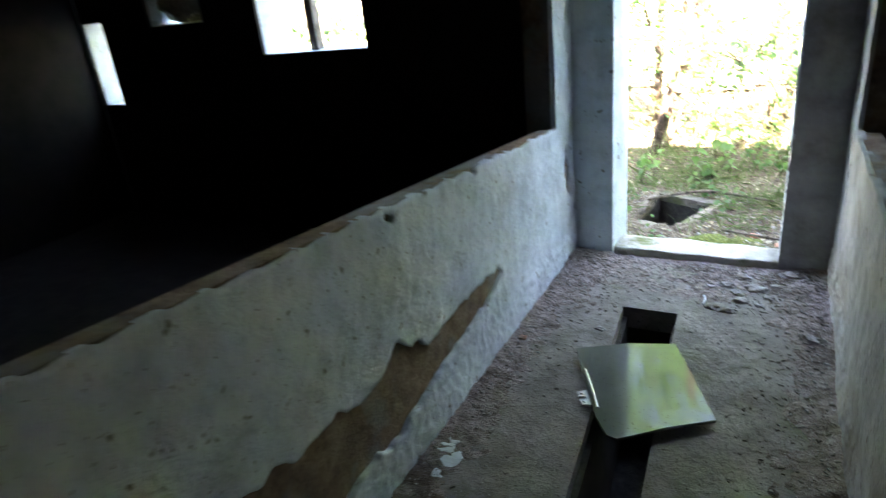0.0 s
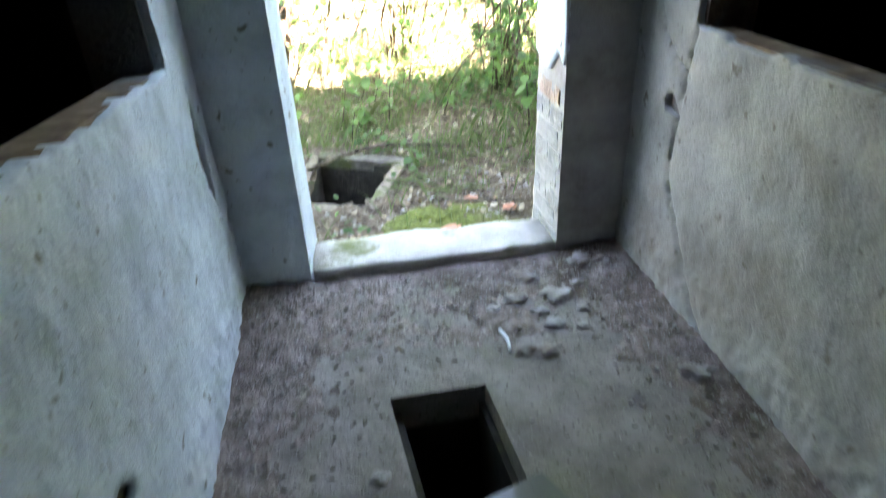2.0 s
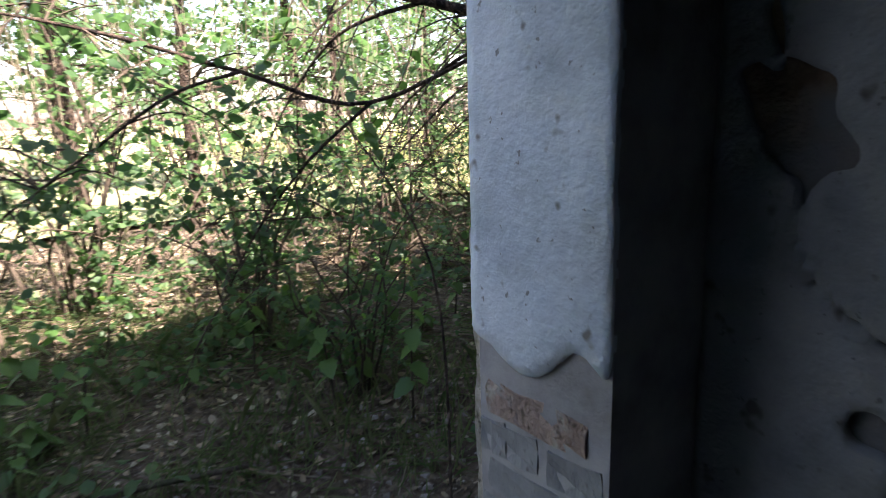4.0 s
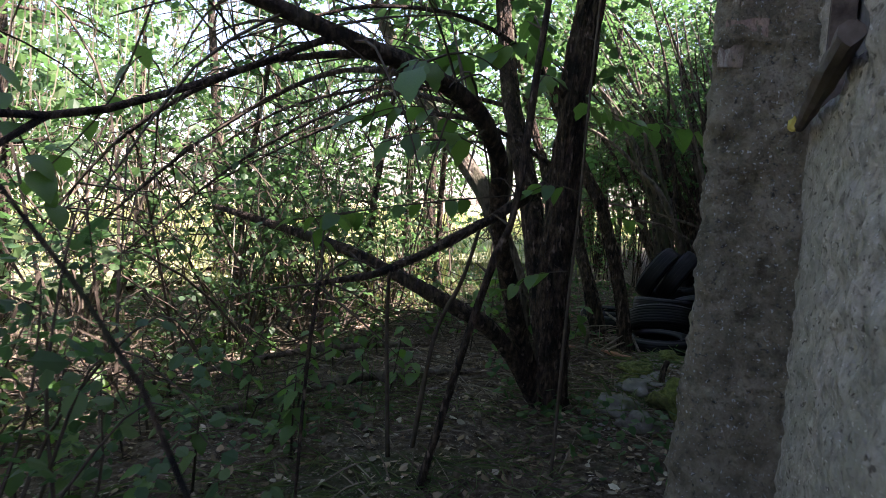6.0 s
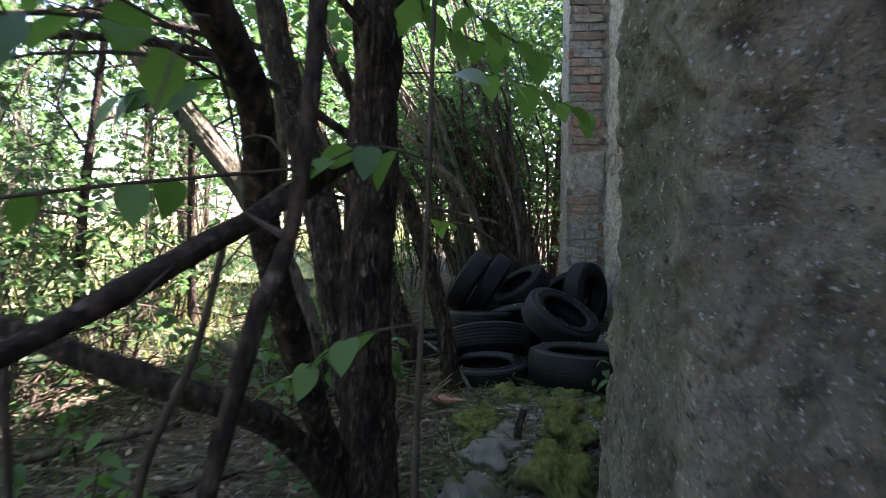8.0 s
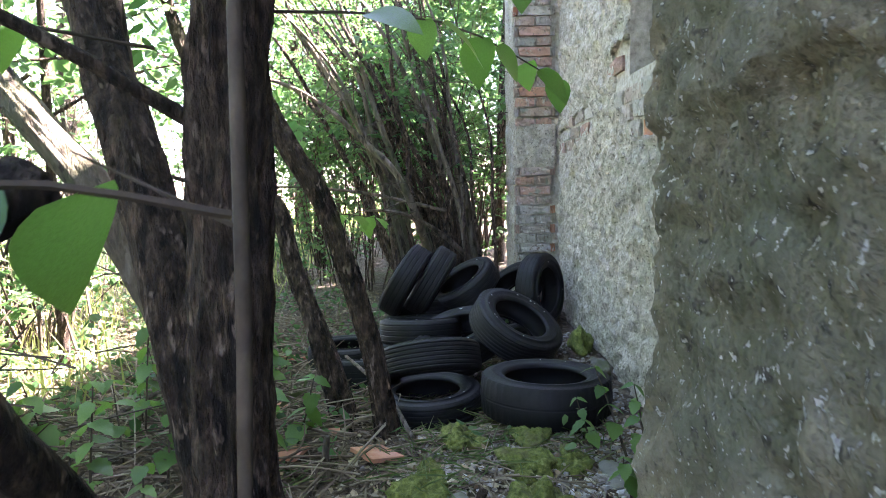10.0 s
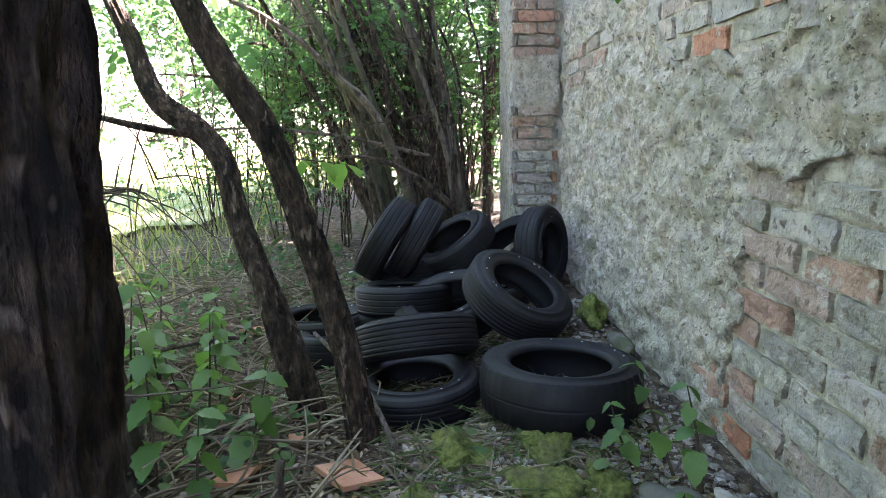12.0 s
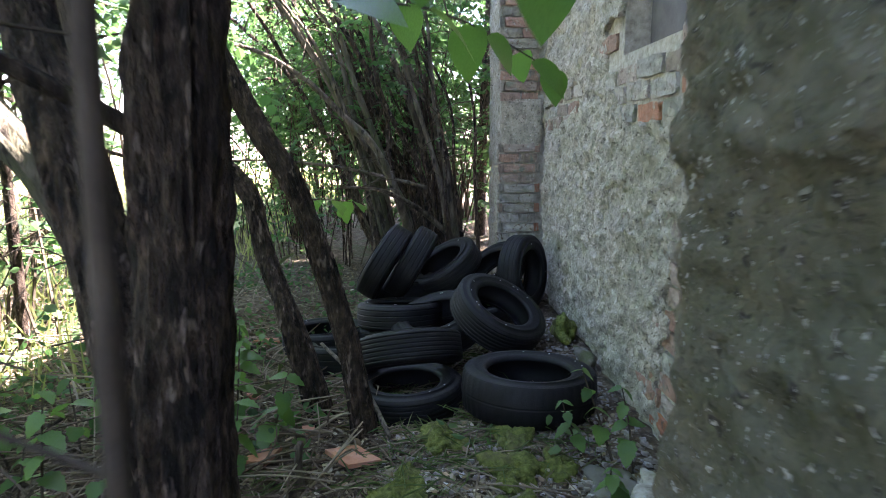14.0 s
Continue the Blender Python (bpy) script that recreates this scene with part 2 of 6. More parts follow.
def sheet(origin, du, dv, nrm, nu, nv, step, height, gone=None, thick=0.025):
    """A skin of rough plaster with holes, whose broken edges have depth."""
    o, du, dv, nrm = Vector(origin), Vector(du), Vector(dv), Vector(nrm)
    bm = bmesh.new()
    vs = [[bm.verts.new(o + du * (i * step) + dv * (j * step) + nrm * height(i * step, j * step)) for j in range(nv + 1)] for i in range(nu + 1)]
    for i in range(nu):
        for j in range(nv):
            if gone and gone((i + 0.5) * step, (j + 0.5) * step):
                continue
            bm.faces.new((vs[i][j], vs[i + 1][j], vs[i + 1][j + 1], vs[i][j + 1]))
    bmesh.ops.delete(bm, geom=[v for v in bm.verts if not v.link_faces], context="VERTS")
    rim = [e for e in bm.edges if len(e.link_faces) == 1]
    for _ in range(2):
        moved = {}
        for e in rim:
            for p, q in (e.verts, reversed(e.verts)):
                moved.setdefault(p, []).append(q.co.copy())
        spots = {v: (v.co + sum(qs, Vector()) ) / (1 + len(qs)) for v, qs in moved.items()}
        for v, c in spots.items():
            v.co = c + du * (0.15 * step * noise.noise(c * 60)) + dv * (0.15 * step * noise.noise(c * 60 + Vector((7, 7, 7))))
    made = bmesh.ops.extrude_edge_only(bm, edges=rim)["geom"]
    bmesh.ops.translate(bm, verts=[g for g in made if isinstance(g, bmesh.types.BMVert)], vec=-nrm * thick)
    if bm.faces and sum((f.normal.dot(nrm) for f in list(bm.faces)[:50]), 0) < 0:
        bmesh.ops.reverse_faces(bm, faces=bm.faces)
    bm.normal_update()
    if sum(f.normal.dot(nrm) for f in list(bm.faces)[:200]) < 0:
        bmesh.ops.reverse_faces(bm, faces=bm.faces)
    return bm


def curve_points(nodes, sub):
    """Smooth points through (place, radius) nodes."""
    p = [Vector(n[0]) for n in nodes]
    r = [n[1] for n in nodes]
    out = []
    for i in range(len(p) - 1):
        a, b, c, d = p[max(i - 1, 0)], p[i], p[i + 1], p[min(i + 2, len(p) - 1)]
        for k in range(sub):
            t = k / sub
            q = 0.5 * ((2 * b) + (c - a) * t + (2 * a - 5 * b + 4 * c - d) * t * t + (3 * b - a - 3 * c + d) * t ** 3)
            out.append((q, r[i] + (r[i + 1] - r[i]) * t))
    out.append((p[-1], r[-1]))
    return out


def tube(bm, nodes, sides=8, sub=5, rough=0.12, seed=0.0):
    ring_old = None
    pts = curve_points(nodes, sub)
    for i, (q, r) in enumerate(pts):
        ahead = (pts[min(i + 1, len(pts) - 1)][0] - pts[max(i - 1, 0)][0]).normalized()
        side = ahead.cross(Vector((0.31, 0.17, 0.93)) if abs(ahead.z) < 0.9 else Vector((1, 0.1, 0))).normalized()
        up = ahead.cross(side)
        ring = []
        for k in range(sides):
            a = 2 * math.pi * k / sides
            w = r * (1 + rough * noise.noise((q.x * 9 + seed, q.y * 9 + math.cos(a) * 1.5, q.z * 5 + math.sin(a) * 1.5)) * 1.6)
            ring.append(bm.verts.new(q + side * (math.cos(a) * w) + up * (math.sin(a) * w)))
        if ring_old:
            for k in range(sides):
                bm.faces.new((ring_old[k], ring_old[(k + 1) % sides], ring[(k + 1) % sides], ring[k]))
        else:
            bm.faces.new(ring[::-1])
        ring_old = ring
    bm.faces.new(ring_old)
    return bm


def stem(*nodes, sides=8, sub=5, rough=0.12):
    return tube(bmesh.new(), nodes, sides, sub, rough, rnd.random() * 50)


def blob(bm, at, size, seed, level=1, squash=1.0, rough=0.35):
    """A broken stone or clod."""
    made = bmesh.ops.create_icosphere(bm, subdivisions=level, radius=1)["verts"]
    turn = Euler((rnd.random() * 6, rnd.random() * 6, rnd.random() * 6)).to_matrix()
    for v in made:
        k = 1 + rough * noise.noise(v.co * 1.3 + Vector((seed, seed * 0.7, 0))) * 1.8
        q = turn @ (v.co * k)
        v.co = Vector(at) + Vector((q.x * size[0], q.y * size[1], q.z * size[2] * squash))


def shard(bm, at, s, flat=0.5):
    """A small angular chip of four to six corners."""
    a = rnd.random() * 6.3
    base = [Vector((math.cos(a + k * 2.1) * s * rnd.uniform(0.6, 1.2), math.sin(a + k * 2.1) * s * rnd.uniform(0.6, 1.2), -s * flat * 0.4)) for k in range(3)]
    top = [b * 0.7 + Vector((0, 0, s * flat * rnd.uniform(0.6, 1.2))) for b in base]
    v = [bm.verts.new(Vector(at) + q) for q in base + top]
    for f in ((3, 4, 5), (0, 1, 4, 3), (1, 2, 5, 4), (2, 0, 3, 5), (2, 1, 0)):
        bm.faces.new([v[i] for i in f])


def leaf_on(bm, c, d, n, s, ratio=0.5):
    """One small pointed leaf from c along d, folded along its rib."""
    w = d.cross(n)
    if w.length < 1e-3:
        return
    w = w.normalized() * s * ratio
    fold = d.cross(w).normalized() * s * 0.1
    tip, sag = c + d * s, Vector((0, 0, -0.08 * s))
    v = [bm.verts.new(q) for q in (c, c + d * s * 0.28 + w * 0.85 + fold, c + d * s * 0.66 + w * 0.75 + fold + sag, tip + sag * 2, c + d * s * 0.66 - w * 0.75 + fold + sag, c + d * s * 0.28 - w * 0.85 + fold)]
    bm.faces.new((v[0], v[1], v[2], v[3]))
    bm.faces.new((v[0], v[3], v[4], v[5]))


def leaf_quad(bm, at, s, up=0.5, ratio=0.5):
    d = Vector((rnd.gauss(0, 1), rnd.gauss(0, 1), rnd.gauss(-0.25, 0.5))).normalized()
    leaf_on(bm, Vector(at), d, Vector((rnd.gauss(0, 1), rnd.gauss(0, 1), rnd.gauss(up * 3, 1))).normalized(), s, ratio)


def crown(clusters, count, size, spread):
    """Leaves in flat drooping sprays round each place, with gaps between."""
    bm = bmesh.new()
    for c in clusters:
        left = count
        while left > 0:
            q = Vector(c) + Vector((rnd.gauss(0, spread), rnd.gauss(0, spread), rnd.gauss(0, spread * 0.7)))
            a = rnd.uniform(0, 6.28)
            d = Vector((math.cos(a), math.sin(a), rnd.uniform(-0.7, 0.25))).normalized()
            n = Vector((rnd.gauss(0, 0.35), rnd.gauss(0, 0.35), 1)).normalized()
            for k in range(7):
                side = d.cross(n).normalized() * (1 if k % 2 else -1)
                leaf_on(bm, q, (d * 0.6 + side * rnd.uniform(0.6, 1.0) + Vector((0, 0, rnd.uniform(-0.35, 0.1)))).normalized(), (n + Vector((rnd.gauss(0, 0.3), rnd.gauss(0, 0.3), 0))).normalized(), size * rnd.uniform(0.6, 1.2) * (1.1 - 0.05 * k))
                q = q + d * size * 0.62
                d = (d + Vector((0, 0, -0.07))).normalized()
            left -= 7
    return bm


def big_leaf_mesh(name, lobes=0.0, teeth=0.0):
    """A broad leaf, 1 long, folded along its rib and drooping to its tip."""
    bm = bmesh.new()
    n = 9
    rib, left, right = [], [], []
    for i in range(n):
        t = i / (n - 1)
        w = 0.42 * math.sin(math.pi * min(1, t * 0.92 + 0.06)) ** 0.75 * (1 - 0.35 * t) * (1 + lobes * math.sin(t * 14) + (teeth if i % 2 else -teeth))
        z = -0.28 * t * t
        rib.append(bm.verts.new((t, 0, z)))
        if 0 < i < n - 1:
            left.append(bm.verts.new((t - 0.05, w, z + 0.16 * w)))
            right.append(bm.verts.new((t - 0.05, -w, z + 0.16 * w)))
    for row, flip in ((left, False), (right, True)):
        chain = [rib[0], *row, rib[-1]]
        for i in range(n - 1):
            f = [v for v in dict.fromkeys((rib[i], rib[i + 1], chain[i + 1], chain[i]))]
            if len(f) >= 3:
                bm.faces.new(f[::-1] if flip else f)
    return mesh_of(bm, name, BIGLEAF, True)


LEAF_MESHES = [big_leaf_mesh("ovate_leaf"), big_leaf_mesh("toothed_leaf", 0.0, 0.10), big_leaf_mesh("lobed_leaf", 0.16, 0.05)]


def put_leaf(parent, at, heading, droop, size, kind=0, roll=0.0):
    ob = new("leaf", LEAF_MESHES[kind])
    ob.parent = parent
    ob.matrix_basis = Matrix.Translation(Vector(at) - base_of(parent)) @ pose(0, 0, 0, roll, droop, heading) @ Matrix.Scale(size, 4)
    return ob


def leafy_plant(name, base, height, pairs, size, label, kind=1, lean=(0, 0), group="", mat_stem=TWIG):
    top = thing(name, base, label, "plant", group)
    b = Vector(base)
    tip = b + Vector((lean[0], lean[1], height))
    part("stem", stem((b, 0.006), (b.lerp(tip, 0.5) + Vector((lean[1], -lean[0], 0)) * 0.1, 0.004), (tip, 0.002), sides=5, sub=3), mat_stem, top)
    for i in range(pairs):
        f = (i + 1) / pairs
        q = b.lerp(tip, 0.2 + 0.8 * f)
        for s in (0, 180):
            put_leaf(top, q, i * 85 + s + rnd.uniform(-25, 25), rnd.uniform(-5, 40), size * rnd.uniform(0.7, 1.15) * (1.15 - 0.45 * f), kind, rnd.uniform(-20, 20))
    return top


def sprig(name, nodes, leaves, label, kind=0):
    """A thin shoot with broad leaves: each leaf is (along, heading, droop, size)."""
    top = thing(name, nodes[0][0], label, "branch")
    part("stem", stem(*nodes, sides=5, sub=4), TWIG, top)
    line = [q for q, _ in curve_points(nodes, 8)]
    for along, heading, droop, size in leaves:
        put_leaf(top, line[min(len(line) - 1, int(along * (len(line) - 1)))], heading, droop, size, kind, rnd.uniform(-25, 25))
    return top


BRICK_MESHES = []
for k in range(6):
    bm = boxes((-0.125, 0.125, -0.03, 0.03, -0.0325, 0.0325))
    bmesh.ops.subdivide_edges(bm, edges=bm.edges, cuts=2, use_grid_fill=True)
    for v in bm.verts:
        worn = sum(abs(abs(c) - e) < 1e-4 for c, e in zip(v.co, (0.125, 0.03, 0.0325)))
        v.co *= (1.0, 1.0, 0.985, 0.96)[worn] if worn else 1.0
        v.co += Vector((noise.noise(v.co * 23 + Vector((k * 9, 0, 0))), noise.noise(v.co * 31 + Vector((0, k * 9, 0))) * 1.2, noise.noise(v.co * 23 + Vector((0, 0, k * 9))))) * 0.009
    BRICK_MESHES.append(mesh_of(bm, "brick", BRICK))
WASHED = []
for me in BRICK_MESHES[:3]:
    me = me.copy()
    me.materials[0] = LIMEGREY
    WASHED.append(me)


def put_brick(parent, at, heading, length=1.0, tilt=0.0, pool=BRICK_MESHES, high=1.0):
    ob = new("brick", rnd.choice(pool))
    ob.parent = parent
    ob.matrix_basis = Matrix.Translation(Vector(at) - base_of(parent)) @ pose(0, 0, 0, tilt, 0, heading) @ Matrix.Diagonal((length, 1, high, 1))
    return ob

# ---- the building: front range ----
W = 0.31       # outer face of the front wall
TW = -0.01     # outer face of the wall behind the tyres
ROOF = 3.6


def structure(name, bm, m, label, category="wall", smooth=False):
    return single(name, bm, m, label, category, kind="structure", smooth=smooth)


def trench_l(y):
    return -0.25 + 0.085 * (-0.64 - y)


def trench_r(y):
    return 0.02 + 0.06 * (-0.64 - y)


bm = prism(bmesh.new(), [(-0.69, -5), (trench_l(-5), -5), (trench_l(-0.64), -0.64), (-0.69, -0.64)], -0.12, 0)
prism(bm, [(trench_r(-5), -5), (0.69, -5), (0.69, -0.64), (trench_r(-0.64), -0.64)], -0.12, 0)
prism(bm, [(-0.69, -0.64), (0.69, -0.64), (0.69, 0.0), (-0.69, 0.0)], -0.12, 0)
floor = structure("floor", bm, CONCRETE, "dirty grey concrete floor with a mossy open channel", "floor")
# Channel sides and bottom take the black that stands for shade inside.
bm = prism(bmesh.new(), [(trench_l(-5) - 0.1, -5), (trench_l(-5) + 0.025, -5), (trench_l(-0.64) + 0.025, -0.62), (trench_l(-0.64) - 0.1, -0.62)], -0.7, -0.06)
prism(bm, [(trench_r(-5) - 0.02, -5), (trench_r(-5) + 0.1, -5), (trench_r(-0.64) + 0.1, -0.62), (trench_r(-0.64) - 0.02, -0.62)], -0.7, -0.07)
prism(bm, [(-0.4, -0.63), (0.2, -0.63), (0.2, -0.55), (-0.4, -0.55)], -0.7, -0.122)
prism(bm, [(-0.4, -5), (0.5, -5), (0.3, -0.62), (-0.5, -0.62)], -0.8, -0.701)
structure("channel_walls", bm, PITSHADE, "masonry walls of the floor channel, shade coloured in black", "channel")

PEEL = [(-1.14, .37), (-1.2, .42), (-1.3, .425), (-1.55, .44), (-1.7, .42), (-1.84, .405), (-1.9, .44), (-2.08, .53), (-2.14, .49), (-2.2, .46), (-2.33, .44), (-2.4, .5), (-2.55, .48), (-2.8, .52), (-3.1, .5), (-3.1, .2), (-2.6, .16), (-2.28, .2), (-2.1, .19), (-1.94, .22), (-1.7, .26), (-1.42, .3), (-1.25, .335)]
CHIPS = [(-1.35, .915, .016), (-1.38, .925, .012), (-1.99, .96, .02), (-2.03, .97, .016)]
HOLE_R = [(-0.03, 1.12), (-0.1, 1.14), (-0.17, 1.1), (-0.2, 1.0), (-0.13, 0.96), (-0.07, 1.0), (-0.05, 1.06)]
CRACK = [(-0.33, 0.85), (-0.3, 0.65), (-0.28, 0.5), (-0.29, 0.38), (-0.36, 0.28), (-0.45, 0.17), (-0.52, 0.08), (-0.6, 0.0)]
FORK = [(-0.1, 1.1), (-0.07, 1.2), (-0.09, 1.3), (-0.05, 1.42)]
FORK_LOW = [(-0.15, 1.0), (-0.12, 0.9), (-0.16, 0.82), (-0.24, 0.76), (-0.33, 0.72)]
STEP = 0.0125


def near_crack(y, z):
    best = 9.0
    for (a, b), (c, d) in [*zip(CRACK, CRACK[1:]), *zip(FORK, FORK[1:]), *zip(FORK_LOW, FORK_LOW[1:])]:
        t = max(0, min(1, ((y - a) * (c - a) + (z - b) * (d - b)) / ((c - a) ** 2 + (d - b) ** 2)))
        best = min(best, math.hypot(y - a - t * (c - a), z - b - t * (d - b)))
    return best


def wall_top(side, y):
    """The top of the breast-high walls: the west one climbs towards the back of the corridor."""
    return 0.855 + (0.085 * max(0.0, -0.34 - y) if side < 0 else 0.0)


def low_wall(side):
    """The inner skin of the corridor: a breast-high wall and a full pier beside the door."""
    def relief(u, v):
        y, z = -u, v
        h = 0.010 * fbm(y * 2, z * 2, side * 5) + 0.0022 * fbm(y * 14, z * 14, side * 9, 3)
        if side > 0:
            h -= 0.016 * max(0, 1 - near_crack(y, z) / (0.015 + 0.008 * noise.noise((y * 20, z * 20, 6))))
        if z < (0.3 if side < 0 and y < -1.2 else 0.16) + 0.08 * noise.noise((y * 3, 0, side)):
            h += 0.006 + 0.007 * fbm(y * 30, z * 30, side, 3)
        return h

    def gone(u, v):
        y, z = -u, v
        j = 0.025 * noise.noise((y * 14, z * 14, 3))
        if z > wall_top(side, y) + 0.012 * noise.noise((y * 4, 0, 2)) and y < -0.325 + 0.01 * noise.noise((z * 6, 1, 1)):
            return True
        if side < 0:
            chipped = y > -0.17 and noise.noise((y * 11, z * 4.5, 9)) + 0.35 * noise.noise((y * 40, z * 30, 2)) > 0.42
            chipped = chipped or any(math.hypot(y - a + 0.8 * j, (z - b) * 1.2 + 0.6 * j + 0.008 * noise.noise((y * 70, z * 70, 5))) < r for a, b, r in CHIPS)
            return chipped or inside(PEEL, y + j + 0.01 * noise.noise((y * 45, z * 45, 7)), z + j)
        return near_crack(y, z) < 0.0042 + 0.006 * noise.noise((y * 20, z * 20, 6)) or inside(HOLE_R, y + j * 1.6 + 0.012 * noise.noise((y * 50, z * 50, 1)), z + j * 1.6) or math.hypot(y + 0.25 + j * 1.5, (z - 0.63) * 0.9 + j) < 0.03
    bm = sheet((side * 0.69, 0, 0), (0, -1, 0), (0, 0, 1), (-side, 0, 0), int(5 / STEP), int(2.6 / STEP), STEP, relief, gone, 0.03)
    return bm


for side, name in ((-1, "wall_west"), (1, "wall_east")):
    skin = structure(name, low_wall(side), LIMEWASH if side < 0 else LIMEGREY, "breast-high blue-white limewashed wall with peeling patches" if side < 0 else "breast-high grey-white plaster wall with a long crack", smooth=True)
    a, b = sorted((side * 0.708, side * 0.85))
    c, d = sorted((side * 0.708, side * 0.775))
    bm = boxes((c, d, -5, -0.34, -0.1, 0.845), (a, b, -0.34, -0.003, -0.1, 2.6))
    cap = boxes((c - 0.004, d + 0.004, -5, -0.342, 0.846, 0.858))
    for v in [*bm.verts, *cap.verts]:
        if v.co.y < -4.9 and v.co.z > 0.5:
            v.co.z += wall_top(side, v.co.y) - 0.855
    part("core", bm, LOAM, skin, "brown loam core laid bare")
    part("coping", cap, LOAM, skin)

# front wall with its door and windows
bm = boxes((-5.2, -4.93, 0, W, -0.9, ROOF), (-4.66, -4.08, 0, W, -0.9, ROOF), (-3.48, -2.95, 0, W, -0.9, ROOF), (-4.08, -3.48, 0, W, -0.9, 1.58), (-4.08, -3.48, 0, W, 2.0, ROOF), (-2.05, -0.45, 0, W, -0.9, ROOF), (-4.93, -4.66, 0, W, -0.9, 0.98), (-4.93, -4.66, 0, W, 1.66, ROOF),
           (-2.95, -2.05, 0, W, -0.9, 1.32), (-2.95, -2.05, 0, W, 2.25, ROOF))
for v in bm.verts:
    v.co += Vector((noise.noise(v.co * 3), 0, noise.noise(v.co * 3 + Vector((5, 0, 0))))) * 0.02
structure("wall_front_west", bm, LIMEWASH, "thick limewashed front wall with two window holes")
# Dark sheets added inside the front wall so the west room stays black.
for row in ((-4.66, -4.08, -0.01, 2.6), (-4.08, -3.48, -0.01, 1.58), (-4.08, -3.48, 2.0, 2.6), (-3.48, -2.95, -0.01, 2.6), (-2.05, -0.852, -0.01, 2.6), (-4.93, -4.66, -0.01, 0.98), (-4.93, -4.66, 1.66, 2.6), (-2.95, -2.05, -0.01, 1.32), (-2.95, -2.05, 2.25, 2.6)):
    structure("lining_west", boxes((row[0], row[1], -0.03, -0.003, row[2], row[3])), SHADEDARK, "dark lining added over the front wall for room shade")
bm = bmesh.new()
blob(bm, (-3.8, 0.17, 1.78), (0.33, 0.1, 0.2), 4, 3, 1.0, 0.4)
structure("hole_rubble", bm, MORTAR, "broken sandy masonry stuck in a hole of the wall")
wwin = thing("window_west", (-2.5, 0.15, 1.32), "window hole with a bare grey wooden post", "window", kind="structure")
part("frame_post", boxes((-2.62, -2.55, 0.1, 0.17, 1.3, 2.27)), WOOD, wwin, "weathered wooden post")
part("frame_rail", boxes((-2.95, -2.05, 0.09, 0.18, 2.19, 2.27)), WOOD, wwin)
# Same added dark sheets for the shade of the east room.
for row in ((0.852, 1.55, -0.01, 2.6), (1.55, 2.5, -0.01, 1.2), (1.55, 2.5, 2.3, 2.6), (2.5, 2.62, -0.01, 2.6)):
    structure("lining_east", boxes((row[0], row[1], -0.03, -0.003, row[2], row[3])), SHADEDARK, "dark lining added over the front wall for room shade")
bm = boxes((-0.45, 0.45, 0.0, W, 2.1, ROOF))
structure("door_lintel", bm, LIMEWASH, "limewashed lintel over the doorway", "lintel")
bm = boxes((0.45, 1.55, 0.0, W - 0.03, -0.9, ROOF), (1.55, 2.5, 0.0, W - 0.03, -0.9, 1.2), (1.55, 2.5, 0.0, W - 0.03, 2.3, ROOF), (2.5, 2.6, 0.0, W - 0.03, -0.9, ROOF))
front_east = structure("wall_front_east", bm, GREYWASH, "thick grey plastered front wall with a boarded window")
# reveal of the door: plaster above, bare bricks below
part("reveal", sheet((0.45, 0.0, 0.62), (0, 1, 0), (0, 0, 1), (-1, 0, 0), 16, 82, 0.018, lambda u, v: 0.008 + 0.006 * fbm(u * 8, v * 4, 2), lambda u, v: v < 0.06 + 0.07 * noise.noise((u * 9, 1, 4)), 0.012), LIMEWASH, front_east, "pale flaking plaster of the door reveal", True)
for row in range(8):
    y = 0.06 if row % 2 else 0.0
    while y < W - 0.02:
        ln = min(0.25 if row % 2 else 0.13, W - y)
        put_brick(front_east, (0.4765, min(y + ln / 2, W - 0.04 - ln / 2 * 0.95), 0.045 + row * 0.077), 90, max(0.25, (ln - 0.012) / 0.25 * 0.95), 0, BRICK_MESHES if row == 7 else WASHED)
        y += ln

part("plaster", sheet((0.455, W - 0.01, -0.25), (1, 0, 0), (0, 0, 1), (0, 1, 0), int(2.12 / 0.02), int(3.2 / 0.02), 0.02,
                      lambda u, v: 0.012 * fbm(u * 3, v * 3, 7) + 0.018 * fbm(u * 16, v * 16, 7, 3) + 0.05 * max(0, (0.55 - v) / 0.55) ** 2 - 0.016 * max(0, noise.noise((u * 24, v * 24, 3)) - 0.25),
                      lambda u, v: 1.09 < u < 2.04 and 1.47 < v < 2.55, 0.03), ROUGHCAST, front_east, "grey roughcast plaster with coarse pebbles", True)

# boarded window beside the pilaster
win = thing("window_east", (2.0, 0.2, 1.2), "window hole closed with grey boards over a loose timber", "window", kind="structure")
part("board", boxes((1.56, 2.02, 0.19, 0.215, 1.21, 2.3)), BOARD, win)
part("board", boxes((2.03, 2.49, 0.195, 0.22, 1.21, 2.3)), BOARD, win)
part("frame_post", boxes((2.44, 2.498, 0.23, 0.29, 1.215, 2.29)), DARKWOOD, win, "split grey window post")
bm = stem(((2.52, 0.335, 1.215), 0.016), ((2.2, 0.335, 1.22), 0.019), ((1.75, 0.335, 1.228), 0.022), ((1.5, 0.335, 1.232), 0.02), sides=9, rough=0.2)
single("timber", bm, DARKWOOD, "weathered round timber lying along the window sill", "timber")
bm = bmesh.new()
blob(bm, (2.515, 0.352, 1.22), (0.02, 0.015, 0.02), 3, 2)
single("foam_lump", bm, mat("yellow_foam", [(0.45, 0.36, 0.08), (0.6, 0.5, 0.15)], 40, 0.95, 0.6, 60, 0.006), "small lump of yellowed foam at the timber end", "foam")

